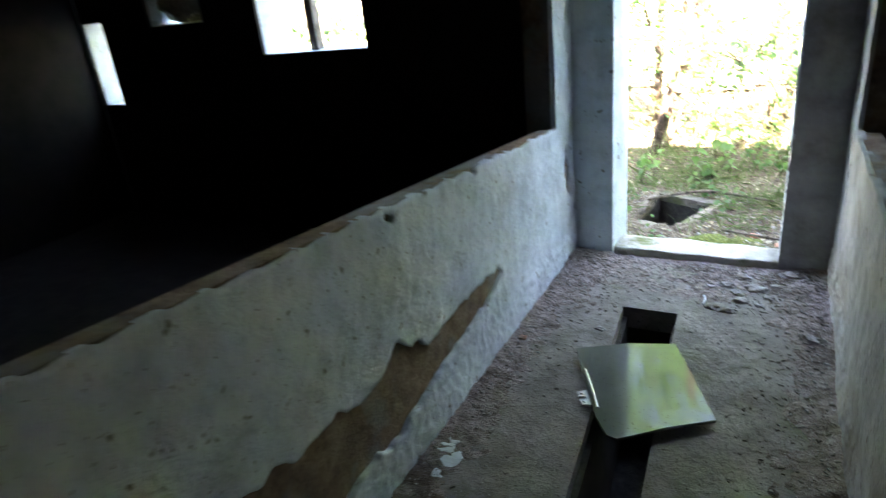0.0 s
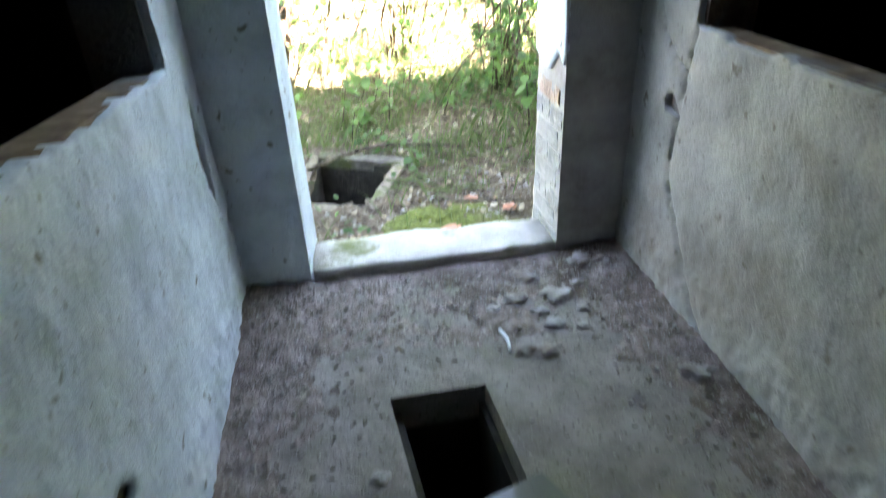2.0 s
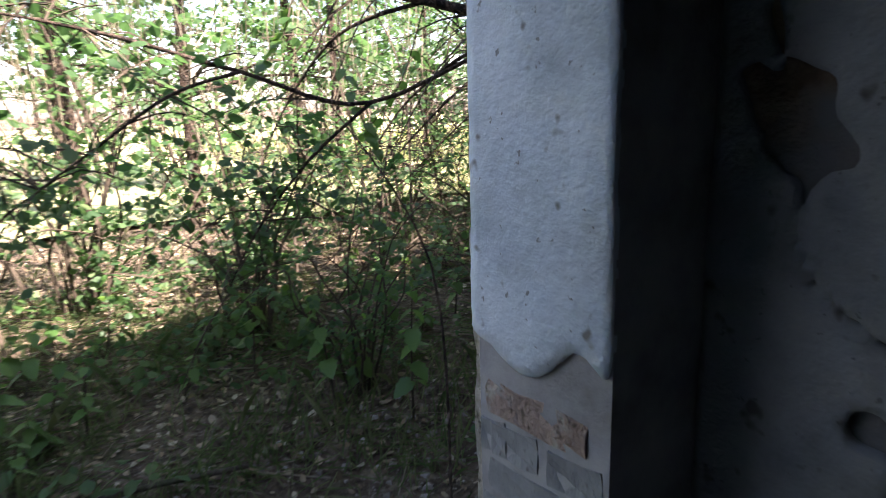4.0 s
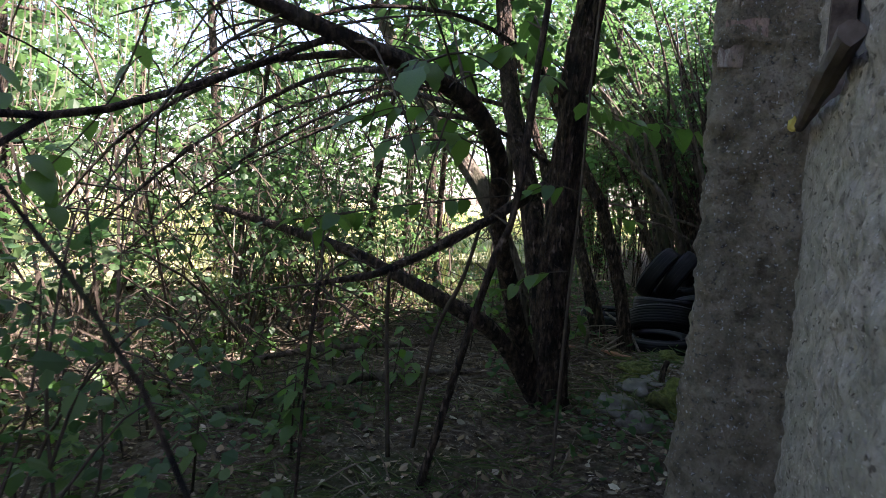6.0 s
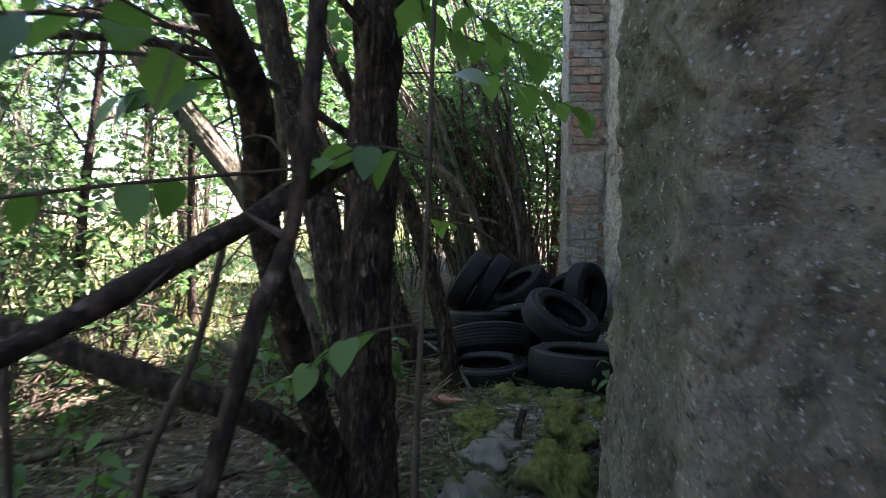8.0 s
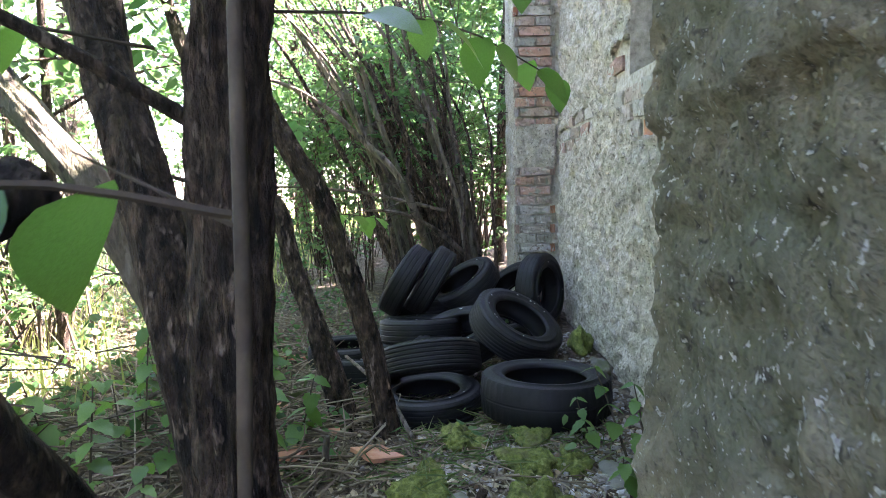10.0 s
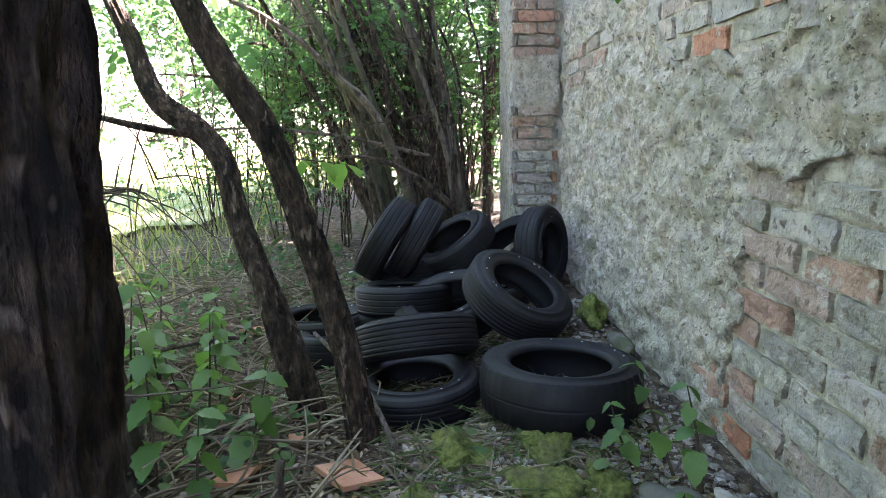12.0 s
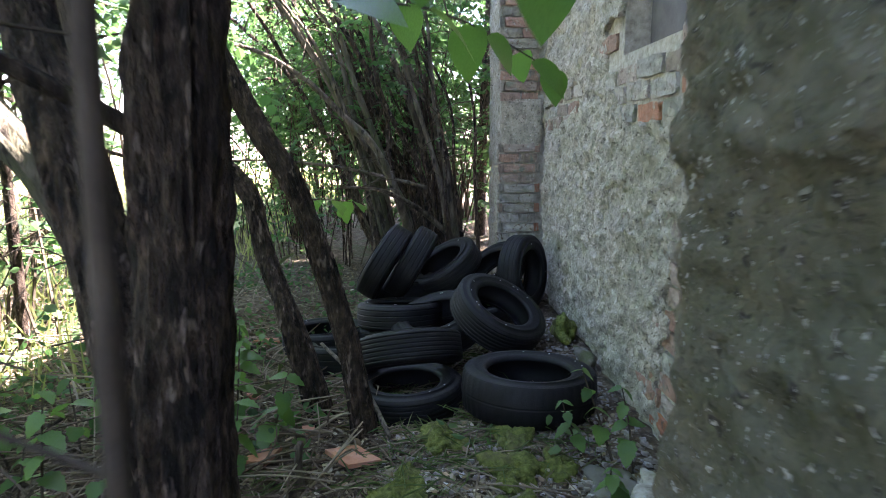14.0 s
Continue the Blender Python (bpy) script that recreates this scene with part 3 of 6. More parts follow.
# door sill
bm = boxes((-0.45, 0.45, 0.005, 0.22, -0.15, 0.045))
bmesh.ops.subdivide_edges(bm, edges=bm.edges, cuts=10, use_grid_fill=True)
for v in bm.verts:
    v.co += Vector((0, 0.06 * noise.noise((v.co.x * 4, 0, 1)) if v.co.y > 0.15 else 0.012 * noise.noise((v.co.x * 6, 2, 1)), 0.008 * noise.noise(v.co * 7)))
single("door_sill", bm, SILL, "worn concrete door sill with mossy outer edge", "sill", kind="structure", smooth=True)

# the pilaster between door and tyres, leaning out to its foot


def pil_skin():
    """One skin round near side, front and far side, with worn round corners, leaning out to its foot."""
    line = [(2.58, W - 0.03, -1, 0), (2.58, 0.53, -1, 0), (2.584, 0.555, -0.9, 0.4), (2.597, 0.575, -0.6, 0.75), (2.62, 0.582, -0.1, 1), (2.9, 0.582, 0, 1), (3.335, 0.575, 0.05, 1), (3.36, 0.567, 0.5, 0.85), (3.377, 0.55, 0.9, 0.4), (3.383, 0.52, 1, 0), (3.383, -0.02, 1, 0)]
    cols = []
    for (x0, y0, a0, b0), (x1, y1, a1, b1) in zip(line, line[1:]):
        n = max(1, round(math.hypot(x1 - x0, y1 - y0) / 0.016))
        cols += [(x0 + (x1 - x0) * k / n, y0 + (y1 - y0) * k / n, a0 + (a1 - a0) * k / n, b0 + (b1 - b0) * k / n) for k in range(n)]
    cols.append(line[-1])
    bm = bmesh.new()
    old = None
    for x, y, a, b in cols:
        nrm = Vector((a, b, 0)).normalized()
        ring = []
        for j in range(int(3.9 / 0.016)):
            z = -0.3 + j * 0.016
            h = max(0.0, (1.0 - z) / 1.3) ** 1.6 * 0.07 + 0.010 * fbm(x * 3, y * 3 + 4, z * 3) + 0.02 * fbm(x * 13, y * 13, z * 13, 4) + 0.006 * fbm(x * 45, y * 45, z * 45, 3) - 0.03 * max(0, noise.noise((x * 21, y * 21, z * 27)) - 0.2)
            h += 0.012 if z > 1.1 + 0.05 * noise.noise((x * 5, y * 5, 1)) else 0
            if a < -0.5 and y > 0.4 and z > 1.36 + 0.05 * noise.noise((y * 12, 3, 1)) and noise.noise((y * 9, z * 11, 6)) > -0.15:
                h -= 0.02
            ring.append(bm.verts.new(Vector((x, y, z)) + nrm * h))
        if old:
            for p, q, r, t in zip(old, ring, ring[1:], old[1:]):
                bm.faces.new((p, t, r, q))
        old = ring
    bmesh.ops.recalc_face_normals(bm, faces=bm.faces)
    return bm


pil = structure("pilaster", boxes((2.64, 3.325, 0.0, 0.51, -0.9, ROOF)), MORTAR, "broad masonry pilaster under dark rough plaster")
part("plaster", pil_skin(), DARKCAST, pil, "dark damp roughcast with pebbles", True)
for z, y, ln in ((1.44, 0.54, 0.3), (1.52, 0.5, 0.5), (1.655, 0.54, 0.3), (1.735, 0.48, 0.56), (1.81, 0.54, 0.3)):
    put_brick(pil, (2.604, y, z), 90, ln)

# the wall behind the tyres
LOWPATCH = [(3.3, 1.0), (4.2, 0.94), (4.41, 0.91), (4.53, 0.87), (4.64, 0.8), (4.70, 0.82), (4.80, 0.84), (4.84, 0.78), (4.86, 0.68), (4.87, 0.51), (4.81, 0.34), (4.90, 0.28), (4.92, 0.18), (4.93, 0.07), (4.85, -0.02), (4.9, -0.5), (3.3, -0.5)]
UPPATCH = [(5.86, 1.7), (5.82, 1.39), (5.6, 1.28), (5.48, 1.23), (5.34, 1.17), (4.98, 1.17), (4.72, 1.19), (4.62, 1.4), (4.6, 1.7)]
SMALLPATCH = [(7.3, 1.15), (7.4, 1.36), (6.92, 1.42), (6.49, 1.46), (6.53, 1.33), (6.89, 1.2)]
WIN2 = (4.85, 5.6, 1.52, 2.4)


def bare(x, z, j=1.0):
    a = 0.05 * noise.noise((x * 8, z * 8, 4)) * j
    return inside(LOWPATCH, x + a, z + a) or inside(UPPATCH, x + a, z - a) or inside(SMALLPATCH, x + a, z + a * 0.6)


# East end past the far pilaster runs on unseen, for its shade.
wall_t = structure("wall_tyres", boxes((3.2, WIN2[0], -0.35, TW - 0.036, -0.9, ROOF), (WIN2[1], 9.8, -0.35, TW - 0.036, -0.9, ROOF), (WIN2[0], WIN2[1], -0.35, TW - 0.036, -0.9, WIN2[2]), (WIN2[0], WIN2[1], -0.35, TW - 0.036, WIN2[3], ROOF)),
                   MORTAR, "grey roughcast outer wall with bare brick patches")
part("plaster", sheet((3.37, TW - 0.015, -0.35), (1, 0, 0), (0, 0, 1), (0, 1, 0), int(4.13 / 0.0145), int(3.6 / 0.0145), 0.0145,
                      lambda u, v: 0.012 * fbm(u * 2.5, v * 2.5, 11) + 0.022 * fbm(u * 13, v * 13, 12, 4) + 0.022 * fbm(u * 5, v * 8, 21, 3) - 0.03 * max(0, noise.noise((u * 17, v * 23, 3)) - 0.22) - 0.014 * max(0, 1 - abs(noise.noise((u * 2.1, v * 2.1, 8))) * 26),
                      lambda u, v: bare(u + 3.37, v - 0.35) or (WIN2[0] < u + 3.37 < WIN2[1] and WIN2[2] < v - 0.35 < WIN2[3]), 0.035), ROUGHCAST, wall_t, "grey roughcast plaster, pitted and cracked", True)
part("board", boxes((WIN2[0], WIN2[1], -0.2, -0.17, WIN2[2], WIN2[3])), BOARD, wall_t, "grey boards in a window hole")
part("mortar_bed", sheet((3.37, TW - 0.037, -0.35), (1, 0, 0), (0, 0, 1), (0, 1, 0), int(2.6 / 0.018), int(1.85 / 0.018), 0.018,
                         lambda u, v: 0.001 + 0.009 * fbm(u * 22, v * 22, 3, 3) + 0.005 * fbm(u * 5, v * 5, 9), lambda u, v: not bare(u + 3.37, v - 0.35, 1.0) or v - 0.35 > WIN2[2] and u + 3.37 > WIN2[0] - 0.02, 0.02), MORTAR, wall_t, "crumbling sandy mortar in the joints", True)
row = 0
z = -0.2
while z < 1.75:
    x = 3.5 + (0.15 if row % 2 else 0.0)
    while x < 7.4:
        ln = 0.31
        inwin = WIN2[0] - 0.1 < x + ln / 2 < WIN2[1] + 0.1 and z > WIN2[2] - 0.02
        if not inwin and any(bare(x + f * ln, z, 1.3) for f in (0.1, 0.5, 0.9)):
            put_brick(wall_t, (x + ln / 2, TW - 0.053 + rnd.uniform(-0.006, 0.006), z + rnd.uniform(-0.005, 0.005)), rnd.uniform(-1.5, 1.5), rnd.uniform(1.1, 1.2), rnd.uniform(-3, 3), BRICK_MESHES, 1.18)
        x += ln
    z += 0.09
    row += 1

# the far brick pilaster
far = structure("pilaster_far", boxes((7.515, 8.2, -0.3, 0.315, -0.9, ROOF)), MORTAR, "brick pilaster with crumbling plaster remains")
row, z = 0, -0.2
while z < 2.9:
    for y, ln in (((0.09, 0.5), (0.245, 0.62)) if row % 2 else ((0.165, 1.0), (0.315, 0.14), (0.02, 0.16))):
        if not 1.1 < z < 1.42 or rnd.random() < 0.15:
            put_brick(far, (7.512 + rnd.uniform(-0.008, 0.008), y, z), 90, ln)
    z += 0.079
    row += 1
part("plaster", sheet((7.5, TW, 1.08), (0, 1, 0), (0, 0, 1), (-1, 0, 0), 16, 18, 0.02, lambda u, v: 0.015 + 0.015 * fbm(u * 8, v * 8, 3), lambda u, v: noise.noise((u * 6, v * 6, 8)) > 0.35, 0.02), ROUGHCAST, far, "patch of sandy plaster", True)
part("plaster", sheet((7.56, 0.312, -0.3), (1, 0, 0), (0, 0, 1), (0, 1, 0), 32, 190, 0.02, lambda u, v: 0.02 + 0.012 * fbm(u * 8, v * 8, 3), lambda u, v: noise.noise((u * 5, v * 3, 2)) > 0.3, 0.025), ROUGHCAST, far, "", True)

# what closes the building; the near-black colour carries the shade of the rooms
structure("ceiling", boxes((-5.2, 2.6, -5.2, 0.0, 2.6, 2.75)), SHADEDARK, "plank ceiling with room shade in its dark colour", "ceiling")
# Unseen slab; overhang and east end set to shade wall, ground and shrubs.
structure("roof", boxes((-5.4, 9.9, -5.4, 0.5, ROOF, ROOF + 0.12)), SHADEDARK, "unseen flat roof slab, overhanging for shade", "roof")
structure("wall_back", boxes((-5.2, 9.8, -5.2, -5.0, -0.9, ROOF)), SHADEDARK, "plain back wall with room shade in its dark colour")
structure("wall_side_west", boxes((-5.2, -5.0, -5.0, 0.0, -0.9, ROOF)), SHADEDARK, "plain side wall with room shade in its dark colour")
structure("wall_side_east", boxes((2.62, 2.8, -5.0, -0.003, -0.9, ROOF)), SHADEDARK, "plain cross wall with room shade in its dark colour")
structure("floor_side_rooms", boxes((-5.0, -0.78, -5, -0.342, -0.12, -0.01), (-5.0, -0.852, -0.342, 0, -0.12, -0.01), (0.78, 2.62, -5, -0.342, -0.12, -0.01), (0.852, 2.62, -0.342, 0, -0.12, -0.01)), SHADEDARK, "floor of the side rooms with shade in its dark colour", "floor")

# ---- the ground ----
PIT = [(-0.21, 0.84), (0.0, 1.38), (-0.44, 1.6), (-0.54, 0.97)]
PIT_WIDE = [(-0.18, 0.7), (0.1, 1.42), (-0.46, 1.72), (-0.64, 0.9)]


def ground_z(x, y):
    z = -0.13 + 0.035 * fbm(x * 0.7, y * 0.7, 1) + 0.018 * fbm(x * 4, y * 4, 2, 3)
    z += 0.05 * math.exp(-((x - 4.3) / 0.5) ** 2 - ((y - 0.75) / 0.3) ** 2) + 0.06 * math.exp(-((y - 0.05) / 0.18) ** 2) * (1 if 3.5 < x < 8 else 0.3)
    z -= 0.05 * max(0, min(1, (y - 2.5) / 3)) * (1 if x > 2 else 0)
    z -= 0.09 * max(0.0, min(1.0, (y - 0.6) / 0.25)) * max(0.0, min(1.0, (x - 4.95) / 0.35)) * max(0.0, min(1.0, (8.0 - x) / 1.0)) * max(0.0, min(1.0, (2.6 - y) / 0.7))
    if -6 < x < 9 and y < -0.1:
        z = -0.85
    return z


def spaced(lo, hi, step, far):
    out = [lo + step * i for i in range(int((hi - lo) / step) + 1)]
    v, s = out[-1], step
    while v < far:
        s *= 1.35
        v += s
        out.append(v)
    v, s = out[0], step
    while v > -far:
        s *= 1.35
        v -= s
        out.insert(0, v)
    return out


xs, ys = spaced(-2.5, 9.0, 0.06, 400), spaced(0.0, 6.5, 0.06, 400)
verts = [(x, y, ground_z(x, y)) for x in xs for y in ys]
ny = len(ys)
faces = []
for i in range(len(xs) - 1):
    for j in range(ny - 1):
        if not inside(PIT, (xs[i] + xs[i + 1]) / 2, (ys[j] + ys[j + 1]) / 2):
            faces.append((i * ny + j, (i + 1) * ny + j, (i + 1) * ny + j + 1, i * ny + j + 1))
me = bpy.data.meshes.new("ground")
me.from_pydata(verts, [], faces)
me.materials.append(SOIL)
me.polygons.foreach_set("use_smooth", [True] * len(me.polygons))
tagged(new("ground", me), "shaded woodland soil with moss and dry leaves", "ground", kind="structure")
# open meadow beyond the wood
MEADOW = mat("dry_meadow", [(0.2, 0.21, 0.09), (0.36, 0.35, 0.18), (0.5, 0.47, 0.3)], 3, 0.95, 1.0, 25, 0.03, (0.22, 0.26, 0.1), 0.35, (0.5, 0.62))
bm = bmesh.new()
cells = {}
for i in range(-40, 120):
    for j in range(5, 110):
        x, y = i * 0.6, j * 0.6
        edge = (6.0 if x < 8 else max(3.4, 6.0 - (x - 8) * 1.4)) + 0.9 * noise.noise((x * 0.8, y * 0.8, 4))
        if y < edge:
            continue
        q = []
        for a, b in ((i, j), (i + 1, j), (i + 1, j + 1), (i, j + 1)):
            if (a, b) not in cells:
                cells[a, b] = bm.verts.new((a * 0.6 + 0.2 * noise.noise((a, b, 0.5)), b * 0.6 + 0.2 * noise.noise((a, b, 3.5)), ground_z(a * 0.6, b * 0.6) + 0.06 + 0.04 * noise.noise((a * 0.7, b * 0.7, 1))))
            q.append(cells[a, b])
        bm.faces.new(q)
single("meadow", bm, MEADOW, "pale sunlit meadow beyond the trees", "meadow", kind="structure", smooth=True)
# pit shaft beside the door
# Shaft is coloured black for the shade at depth.
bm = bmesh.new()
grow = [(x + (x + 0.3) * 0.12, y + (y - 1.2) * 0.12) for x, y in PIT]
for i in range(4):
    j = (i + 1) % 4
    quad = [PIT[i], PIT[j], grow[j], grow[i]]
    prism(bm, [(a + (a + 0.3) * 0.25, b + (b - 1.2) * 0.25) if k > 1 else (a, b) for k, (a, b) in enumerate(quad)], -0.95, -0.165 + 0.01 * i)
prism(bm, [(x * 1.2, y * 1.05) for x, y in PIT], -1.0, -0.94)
structure("pit_shaft", bm, PITSHADE, "square masonry pit open in the ground, shade coloured in black", "pit")
RIM = mat("earthy_pit_rim", [(0.07, 0.055, 0.04), (0.16, 0.13, 0.1), (0.27, 0.23, 0.18)], 20, 0.95, 1.0, 50, 0.015, (0.09, 0.1, 0.04), 4.0, (0.52, 0.64))
for i in (0, 2, 3):
    (a0, b0), (a1, b1) = PIT[i], PIT[(i + 1) % 4]
    bm = prism(bmesh.new(), [(a0, b0), (a1, b1), (a1 + (a1 + 0.3) * 0.28, b1 + (b1 - 1.2) * 0.2), (a0 + (a0 + 0.3) * 0.28, b0 + (b0 - 1.2) * 0.2)], -0.2, -0.108 - 0.004 * i)
    bmesh.ops.subdivide_edges(bm, edges=bm.edges, cuts=5, use_grid_fill=True)
    for v in bm.verts:
        v.co += Vector((noise.noise(v.co * 15), noise.noise(v.co * 15 + Vector((4, 0, 0))), 0.8 * noise.noise(v.co * 12 + Vector((0, 5, 0))))) * 0.018
    structure("pit_rim", bm, RIM, "earthy worn masonry rim of the pit", "rim", True)
bm = prism(bmesh.new(), [(0.03, 1.37), (-0.46, 1.6), (-0.42, 1.68), (0.08, 1.45)], -0.19, -0.128)
single("slab", bm, DARKSTONE, "rough concrete slab edging the pit", "slab")

# ---- tyres ----


def lathe(profile, segs, notch=0.0):
    """Turns a (radius, width) profile; notch cuts lugs into the outermost shoulder points."""
    bm = bmesh.new()
    top_r = max(p[0] for p in profile)
    rings = []
    for s in range(segs):
        a = 2 * math.pi * s / segs
        ring = []
        for r, w in profile:
            rr = r - (notch if s % 3 == 0 and top_r - 0.02 < r < top_r - 0.005 else 0)
            ring.append(bm.verts.new((math.cos(a) * rr, math.sin(a) * rr, w)))
        rings.append(ring)
    for s in range(segs):
        a, b = rings[s], rings[(s + 1) % segs]
        for k in range(len(profile) - 1):
            bm.faces.new((a[k], b[k], b[k + 1], a[k + 1]))
    return bm


def make_tyre(R, half, bead, grooves, notch, label, depth=0.003):
    top = thing("tyre", (0, 0, 0), label, "tyre", "heap of old tyres")
    prof = [(R - 0.016, -half * 0.93), (R - 0.007, -half * 0.84)]
    for g in grooves:
        c = R - 0.004 * g * g
        prof += [(c, (g - 0.09) * half), (c, (g - 0.03) * half), (c - depth, (g - 0.022) * half), (c - depth, (g + 0.022) * half), (c, (g + 0.03) * half), (c, (g + 0.09) * half)]
    prof += [(R - 0.007, half * 0.84), (R - 0.016, half * 0.93)]
    part("tread", lathe(prof, 132, notch), RUBBER, top, "worn grooved tread", True)
    for s in (1, -1):
        mid = (R + bead) / 2
        side = [(R - 0.016, s * half * 0.93), (R - 0.03, s * half * 0.98), (R - 0.05, s * half * 1.03), (mid + 0.01, s * half * 1.08), (mid - 0.005, s * half * 1.06), (bead + 0.035, s * half * 0.96), (bead + 0.028, s * half * 0.99), (bead + 0.012, s * half * 0.93), (bead, s * half * 0.82), (bead + 0.004, s * half * 0.7)]
        part("sidewall", lathe(side if s < 0 else side[::-1], 64), RUBBER, top, "", True)
    inner = [(bead + 0.004, half * 0.7), (mid, half * 0.93), (R - 0.035, half * 0.8), (R - 0.022, 0), (R - 0.035, -half * 0.8), (mid, -half * 0.93), (bead + 0.004, -half * 0.7)]
    part("inner_liner", lathe(inner, 48), RUBBER, top, "dark hollow inside", True)
    return top


SPOTS = mat("pale_droppings", [(0.5, 0.5, 0.47), (0.62, 0.62, 0.6)], 30, 0.9, 0.0)
GR4, GR6 = (-0.6, -0.2, 0.2, 0.6), (-0.66, -0.4, -0.13, 0.13, 0.4, 0.66)
protos = [make_tyre(0.315, 0.098, 0.195, (0.0,), 0.007, "black car tyre with chunky worn shoulders lying on moss", 0.0006),
          make_tyre(0.285, 0.085, 0.168, GR6, 0.004, "dusty black car tyre with fine ribbed tread in the heap"),
          make_tyre(0.272, 0.08, 0.165, GR4, 0.005, "worn narrow black car tyre leaning in the heap", 0.002)]
HEAP = [(0, (5.284, 0.435, -0.02), (0.07, -0.02, 1)), (1, (5.516, 1.01, -0.147), (0.0, 0.04, 1)), (1, (5.732, 1.004, 0.01), (0.41, 0.09, 0.91)), (2, (6.14, 1.40, -0.14), (0.12, 0.04, 1)),
        (2, (6.4, 1.56, -0.13), (0.05, 0.02, 1)), (1, (6.166, 0.836, 0.029), (-0.22, 0.26, 0.94)), (1, (6.054, 0.491, 0.121), (-0.34, -0.42, 0.84)), (2, (6.45, 1.12, -0.13), (0.1, 0, 1)),
        (2, (6.411, 1.082, 0.023), (0.15, 0.01, 0.99)), (2, (6.782, 1.197, 0.294), (0.11, 0.85, 0.52)), (2, (6.839, 1.022, 0.275), (0.06, 0.85, 0.53)), (2, (6.905, 0.774, 0.228), (-0.19, 0.53, 0.83)),
        (2, (7.184, 0.40, 0.13), (-0.25, 0.6, 0.75)), (2, (6.873, 0.217, 0.19), (-0.56, -0.83, 0.09)), (2, (6.75, 0.6, -0.1), (0.1, 0.1, 1)), (2, (6.95, 1.08, -0.1), (0, 0, 1)), (2, (6.95, 1.05, 0.06), (0.05, 0.05, 1))]
used = set()
for kind, at, axis in HEAP:
    m = Matrix.Translation(at) @ Vector(axis).to_track_quat("Z", "Y").to_matrix().to_4x4() @ pose(0, 0, 0, 0, 0, rnd.uniform(0, 360))
    if kind in used:
        t = copy_thing(protos[kind], m)
    else:
        t = protos[kind]
        t.matrix_basis = m
        used.add(kind)
    r = (0.315, 0.285, 0.272)[kind]
    if at[0] < 6.3:
        for _ in range(5):
            a = rnd.uniform(0, 6.28)
            q = new("dropping", bpy.data.meshes.get("dropping") or mesh_of((lambda b: (bmesh.ops.create_icosphere(b, subdivisions=1, radius=0.005), b)[1])(bmesh.new()), "dropping", SPOTS))
            q.parent = t
            q.location = (math.cos(a) * (r - 0.065), math.sin(a) * (r - 0.065), (0.098, 0.085, 0.08)[kind] * 1.055)
            q.scale = (1, 1, 0.35)

# ---- trees by the wall ----


def barky(nodes, sides, sub, deep):
    """A stem whose bark stands in long broken ridges."""
    bm = bmesh.new()
    old = None
    pts = curve_points(nodes, sub)
    for i, (q, r) in enumerate(pts):
        ahead = (pts[min(i + 1, len(pts) - 1)][0] - pts[max(i - 1, 0)][0]).normalized()
        side = ahead.cross(Vector((1, 0.1, 0.05))).normalized()
        up = ahead.cross(side)
        ring = []
        for k in range(sides):
            a = 2 * math.pi * k / sides
            c, e = math.cos(a), math.sin(a)
            ridge = 1 - abs(noise.noise((c * 5.5, e * 5.5, q.z * 3.2 + nodes[0][0][0]))) * 3.2
            plate = noise.noise((c * 3, e * 3, q.z * 17)) + 0.7 * noise.noise((c * 11, e * 11, q.z * 11))
            w = r * (1 + 0.09 * noise.noise((c * 1.2, e * 1.2, q.z * 2.5))) + deep * (0.8 * max(-0.4, -ridge) + 0.5 * plate)
            ring.append(bm.verts.new(q + side * (c * w) + up * (e * w)))
        if old:
            for k in range(sides):
                bm.faces.new((old[k], old[(k + 1) % sides], ring[(k + 1) % sides], ring[k]))
        else:
            bm.faces.new(ring[::-1])
        old = ring
    bm.faces.new(old)
    return bm


def limbs(top, rows, m):
    for name, nodes, label in rows:
        if nodes[0][1] > 0.058:
            bm = barky(nodes, 64, 34, 0.015 if nodes[0][1] > 0.11 else 0.008)
        else:
            bm = stem(*nodes, sides=12 if nodes[0][1] > 0.045 else 8, sub=8, rough=0.2)
        part(name, bm, m, top, label, True)


def twigs_on(nodes, count, length, r=0.004, sides=4):
    """Fine side shoots along a limb, as one mesh."""
    bm = bmesh.new()
    line = curve_points(nodes, 8)
    ends = []
    for _ in range(count):
        q, rr = line[rnd.randrange(len(line) // 3, len(line))]
        d = Vector((rnd.gauss(0, 1), rnd.gauss(0, 1), rnd.gauss(0.1, 0.7))).normalized()
        ln = length * rnd.uniform(0.5, 1.4)
        if q.y + d.y * ln < 1.2 and q.x < 4.5:
            d.y = abs(d.y)
        mid = q + d * ln * 0.5 + Vector((0, 0, rnd.uniform(-0.1, 0.12) * ln))
        end = q + d * ln + Vector((0, 0, -0.25 * ln))
        tube(bm, ((q, r * 1.4), (mid, r), (end, r * 0.4)), sides, 3, 0.1, rnd.random() * 9)
        ends += [mid, end]
    return bm, ends


main = thing("tree", (3.64, 1.36, -0.2), "dark rough-barked old tree with several leaning stems", "tree")
T = [((3.66, 1.36, -0.22), 0.125), ((3.63, 1.35, 0.05), 0.095), ((3.6, 1.34, 0.45), 0.082), ((3.6, 1.33, 0.9), 0.079), ((3.6, 1.31, 1.3), 0.075), ((3.63, 1.28, 1.8), 0.07), ((3.7, 1.2, 2.6), 0.06), ((3.8, 1.3, 3.8), 0.035)]
